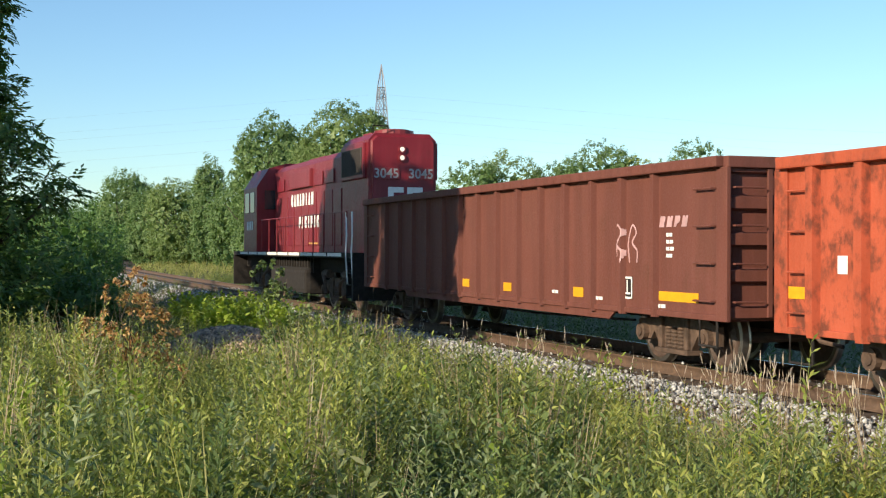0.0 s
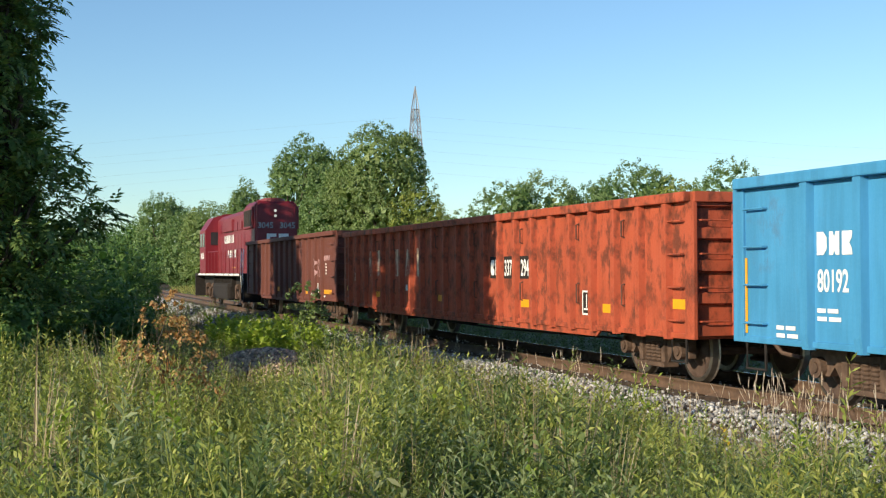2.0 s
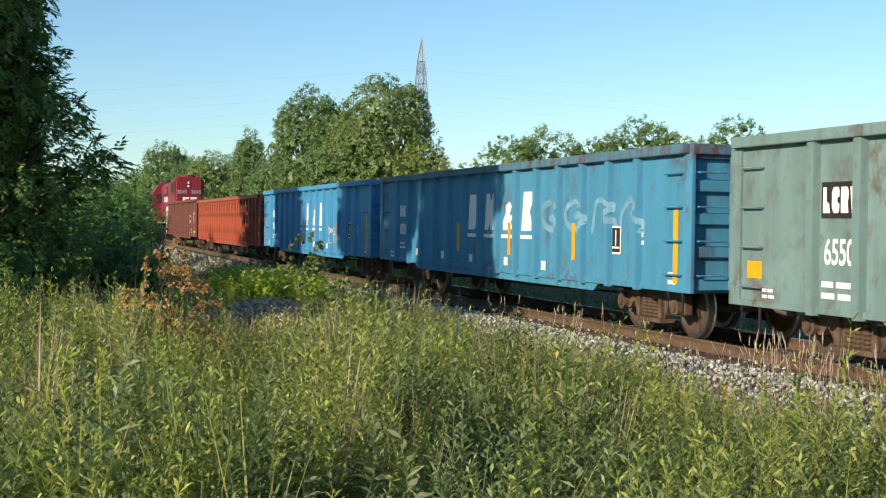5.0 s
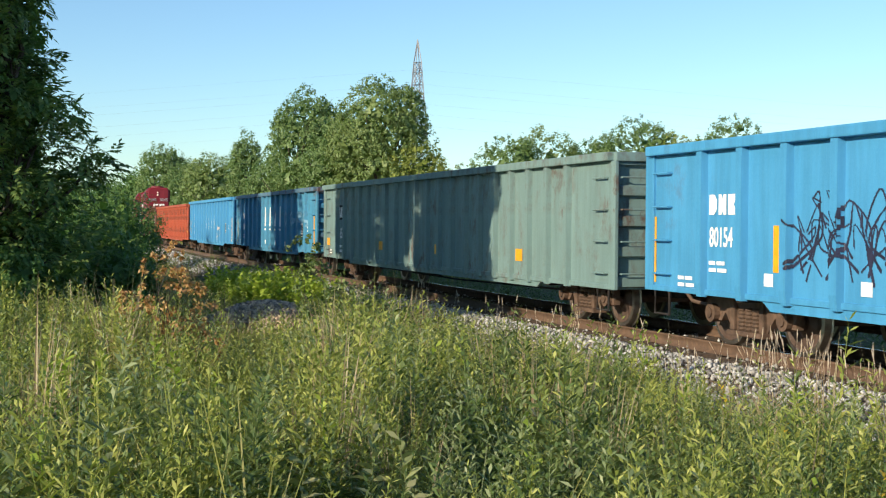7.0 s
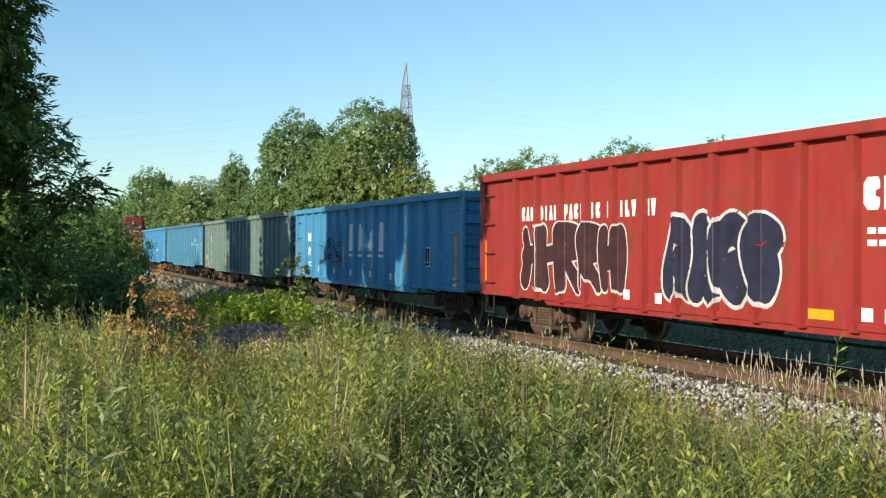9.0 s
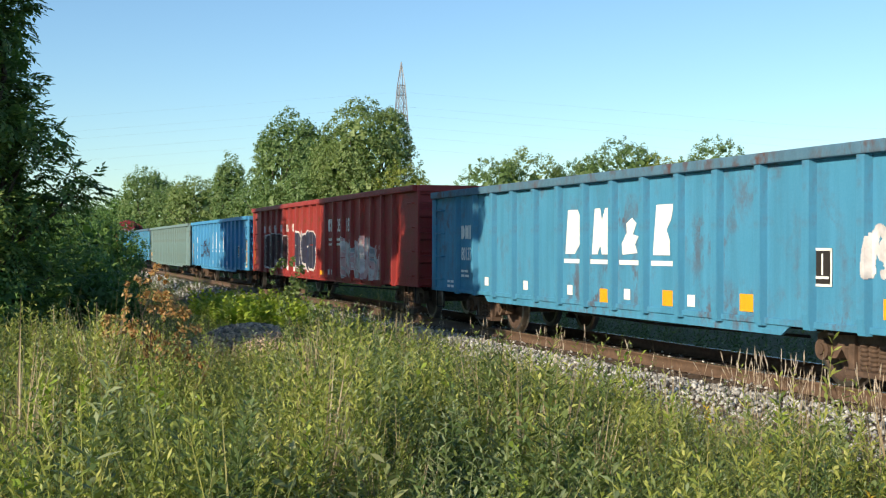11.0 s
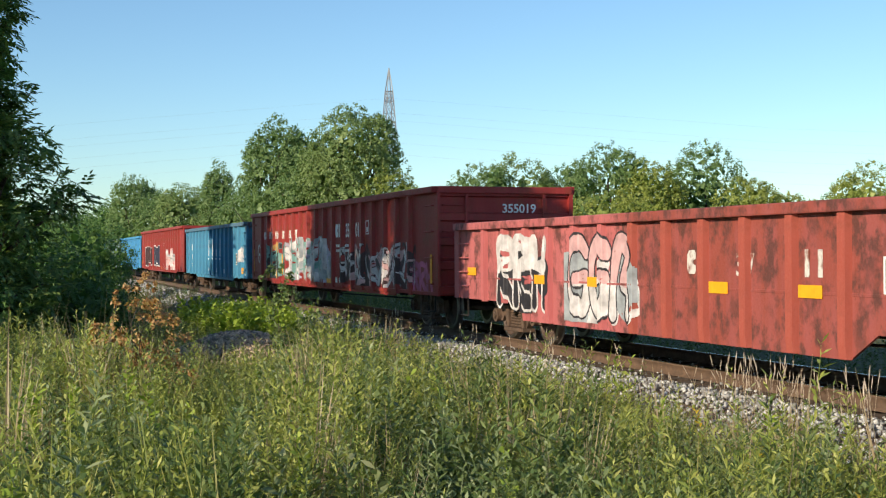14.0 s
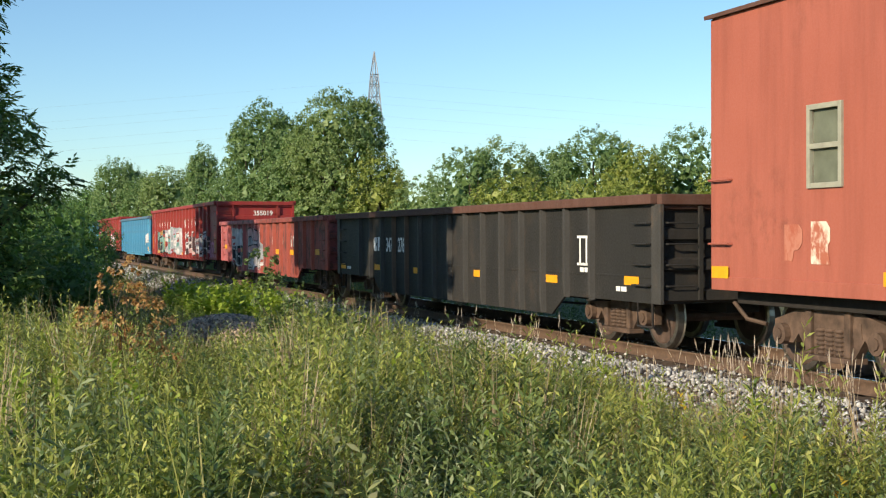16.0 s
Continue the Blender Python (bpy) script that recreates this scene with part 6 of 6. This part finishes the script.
    for s in (1, -1):
        for x in (4.25, 5.2):
            bm = bmesh.new()
            box(bm, x, x + 0.7, s * 1.49, s * 1.535, 2.9, 3.6, 0.01)
            part("cab_window", bm, "glass", cab, "dark side window")
    for y in (-1.25, 0.85):
        bm = bmesh.new()
        box(bm, 3.87, 3.905, y, y + 0.4, 3.0, 3.65)
        part("cab_window", bm, "glass", cab)
    bm = bmesh.new()
    hood(bm, 6.2, 8.1, 0.9, 2.85, 3.05, 0.25)
    part("short_nose", bm, "loco", root)
    for e in (1, -1):
        bm = bmesh.new()
        box(bm, e * 8.28, e * 8.4, -1.5, 1.5, 0.35, 1.55, 0.02)
        part("pilot_plate", bm, "dark", root)
    # rear end fittings
    bm = bmesh.new()
    for z in (4.02, 4.24):
        tube(bm, (-7.84, 0.05, z), (-7.90, 0.05, z), 0.10, 16)
    part("headlight", bm, "loco_dust_glare", root)
    bm = bmesh.new()
    for z in (4.02, 4.24):
        tube(bm, (-7.90, 0.05, z), (-7.905, 0.05, z), 0.062, 16)
    part("headlight_lens", bm, "lens", root, "pale glowing headlight glass")
    for y in (0.47, -0.47):
        bm = bmesh.new()
        box(bm, -7.875, -7.84, y - 0.36, y + 0.36, 3.46, 3.76, 0.01)
        nb = part("number_board", bm, "loco_dust_glare", root)
        # Figures drawn grey: the shade on white paint is put into their colour.
        place("lettering", text_mesh("lettering", "3045", 0.34), "spray_and_shade_grey", nb, m=Matrix.Translation((-7.879, y, 3.5)) @ ON_REAR)
    bm = bmesh.new()
    for y, w in ((0.42, 0.42), (-0.1, 0.42)):
        box(bm, -7.866, -7.856, y - w, y, 3.12, 3.26)
        box(bm, -7.866, -7.856, y - 0.15, y, 2.75, 3.12)
        box(bm, -7.866, -7.856, y - w, y - 0.15, 2.75, 2.87)
    part("painted_emblem", bm, "white", root, "white block lettering shapes")
    name_shapes(root, 1.2, 3.0, "01213412", 0.28, 0.38, 0.11, 0.925)
    name_shapes(root, 0.1, 2.3, "5104540", 0.28, 0.38, 0.11, 0.925)
    bm = bmesh.new()
    for i in range(6):
        box(bm, -4.2 + i * 1.3, -3.1 + i * 1.3, 0.905, 0.925, 3.55, 3.95, 0.01)
    part("upper_hood_panel", bm, "loco", root)
    for e in (1, -1):
        for k in (-1.4, 1.4):
            bm = bmesh.new()
            pipe(bm, [(e * 5.18 + k, 1.12, 0.95), (e * 5.18 + k * 0.6, 1.2, 0.75), (e * 5.18 + k * 0.5, 1.2, 0.4)], 0.05)
            tube(bm, (e * 5.18 + k, 1.05, 0.95), (e * 5.18 + k * 0.55, 1.05, 0.95), 0.12, 10)
            part("brake_rigging", bm, "steel", root)
    plates(root, "painted_number", [(5.6 - k * 0.3, 2.3, 0.2, 0.3) for k in range(4)], 1.53, "white")
    plates(root, "painted_number", [(-1.2, 1.8, 1.2, 0.05)], 0.925, "spray_ochre")
    return root


# ---- small plants by the track ----
def trackside():
    rng = np.random.default_rng(77)
    reed = [template([leaf_strip((0, 0, 0), (0.06, 0, 1), (0, 1, 0), 0.55, 0.006, 0.0), leaf_strip((0.03, 0, 0.45), (0.1, 0, 1), (0, 1, 0), 0.17, 0.018, 0.0),
                      leaf_strip((0.03, 0, 0.45), (0.1, 0, 1), (1, 0, 0), 0.17, 0.018, 0.0)]) for k in range(2)]
    s = np.concatenate([rng.uniform(9, 14.5, 150), rng.uniform(14, 30, 60)])
    left = np.concatenate([rng.uniform(1.1, 2.3, 150), rng.uniform(1.3, 2.6, 60)])
    p = np.array([on_track(a, b)[:] for a, b in zip(s, left)])
    p[:, 2] = np.interp(left, [0, 1.75, 2.0, 3.3], [-0.22, -0.22, -0.25, -0.80])
    scatter("foxtail_grass", reed, p, rng.uniform(0.55, 1.1, len(p)), "pale_dry", "pale foxtail grass seed heads beside the rail", "grass", 9)
    # low lime-green vines on the far part of the ballast
    vine = [template(stalk_leaves(rng, 20, 0.95, 0.20, 0.13, 0.5)) for k in range(3)]
    s = rng.uniform(32, 39, 420)
    left = rng.uniform(2.7, 5.0, 420)
    q = np.array([on_track(a, b)[:] for a, b in zip(s, left)])
    q[:, 2] = ground_z(q[:, 0], q[:, 1])
    scatter("trailing_vines", vine, q, rng.uniform(0.7, 1.2, len(q)), "lime", "low yellow-green broad-leaved vines", "weeds", 10)
    spots = [(-2.9, 12.0, "lime"), (-3.3, 10.3, "lime"), (-2.95, 10.1, "lime"), (-3.1, 9.8, "lime"), (-2.3, 10.4, "lime"), (2.9, 11.6, "lime"), (2.1, 12.8, "lime"), (-0.55, 7.5, "pale"), (-0.95, 7.3, "pale"), (-0.3, 7.2, "pale")]
    for i, (x, y, mat) in enumerate(spots):
        v, f = template(stalk_leaves(rng, 26, 1.0, 0.17, 0.055, 0.5, 0.3))
        ob = place("leafy_weed", fast_mesh("leafy_weed", v, f, mats=(mat,)), None, m=pose(x, y, float(ground_z(x, y)[0]), 0, 0, i * 50))
        tagged(ob, "single weed with pale long leaves" if mat == "pale" else "single weed with yellow-green leaves", "weed", "single weeds in the meadow")
    fl = [template([leaf_strip((0, 0, 0), (0, 0, 1), (1, 0, 0), 0.8, 0.006, 0)] + [leaf_strip((0, 0, 0.72 + 0.02 * k), (math.cos(k), math.sin(k), 0.6), (math.sin(k), -math.cos(k), 0), 0.07, 0.03, 0.1) for k in range(9)])]
    p = field(np.random.default_rng(3), 26, 6, 13, 1.0)
    p = p[p[:, 0] > 0.8]
    scatter("yellow_flowers", fl, p, rng.uniform(0.7, 1.1, len(p)), "bloom", "scattered small yellow wild flowers", "flowers", 12)


ground()
woods()
lattice_tower()
TRAIN = stock()
trackside()
meadow()
track()


def motions():
    """The train runs along its track; each wheelset turns as it rolls."""
    times = [i * 0.5 for i in range(33)]
    first = TRAIN[1][1]
    offset = first + TRAIN[0][1]
    for thing, length, bc in TRAIN:
        mid = offset - length / 2
        offset -= length
        rows = []
        for t in times:
            s = travelled(t) + mid
            a, b = on_track(s + bc), on_track(s - bc)
            c, d = (a + b) / 2, a - b
            rows.append((t, pose(c.x, c.y, 0, 0, 0, math.degrees(math.atan2(d.y, d.x)))))
        walk(thing, rows)
    turn = [travelled(i / FPS) - travelled(0) for i in range(16 * FPS + 1)]
    for w, x, r in WHEELS:
        walk(w, [(i / FPS, pose(x, 0, r, 0, math.degrees(q / r), 0)) for i, q in enumerate(turn)])


motions()
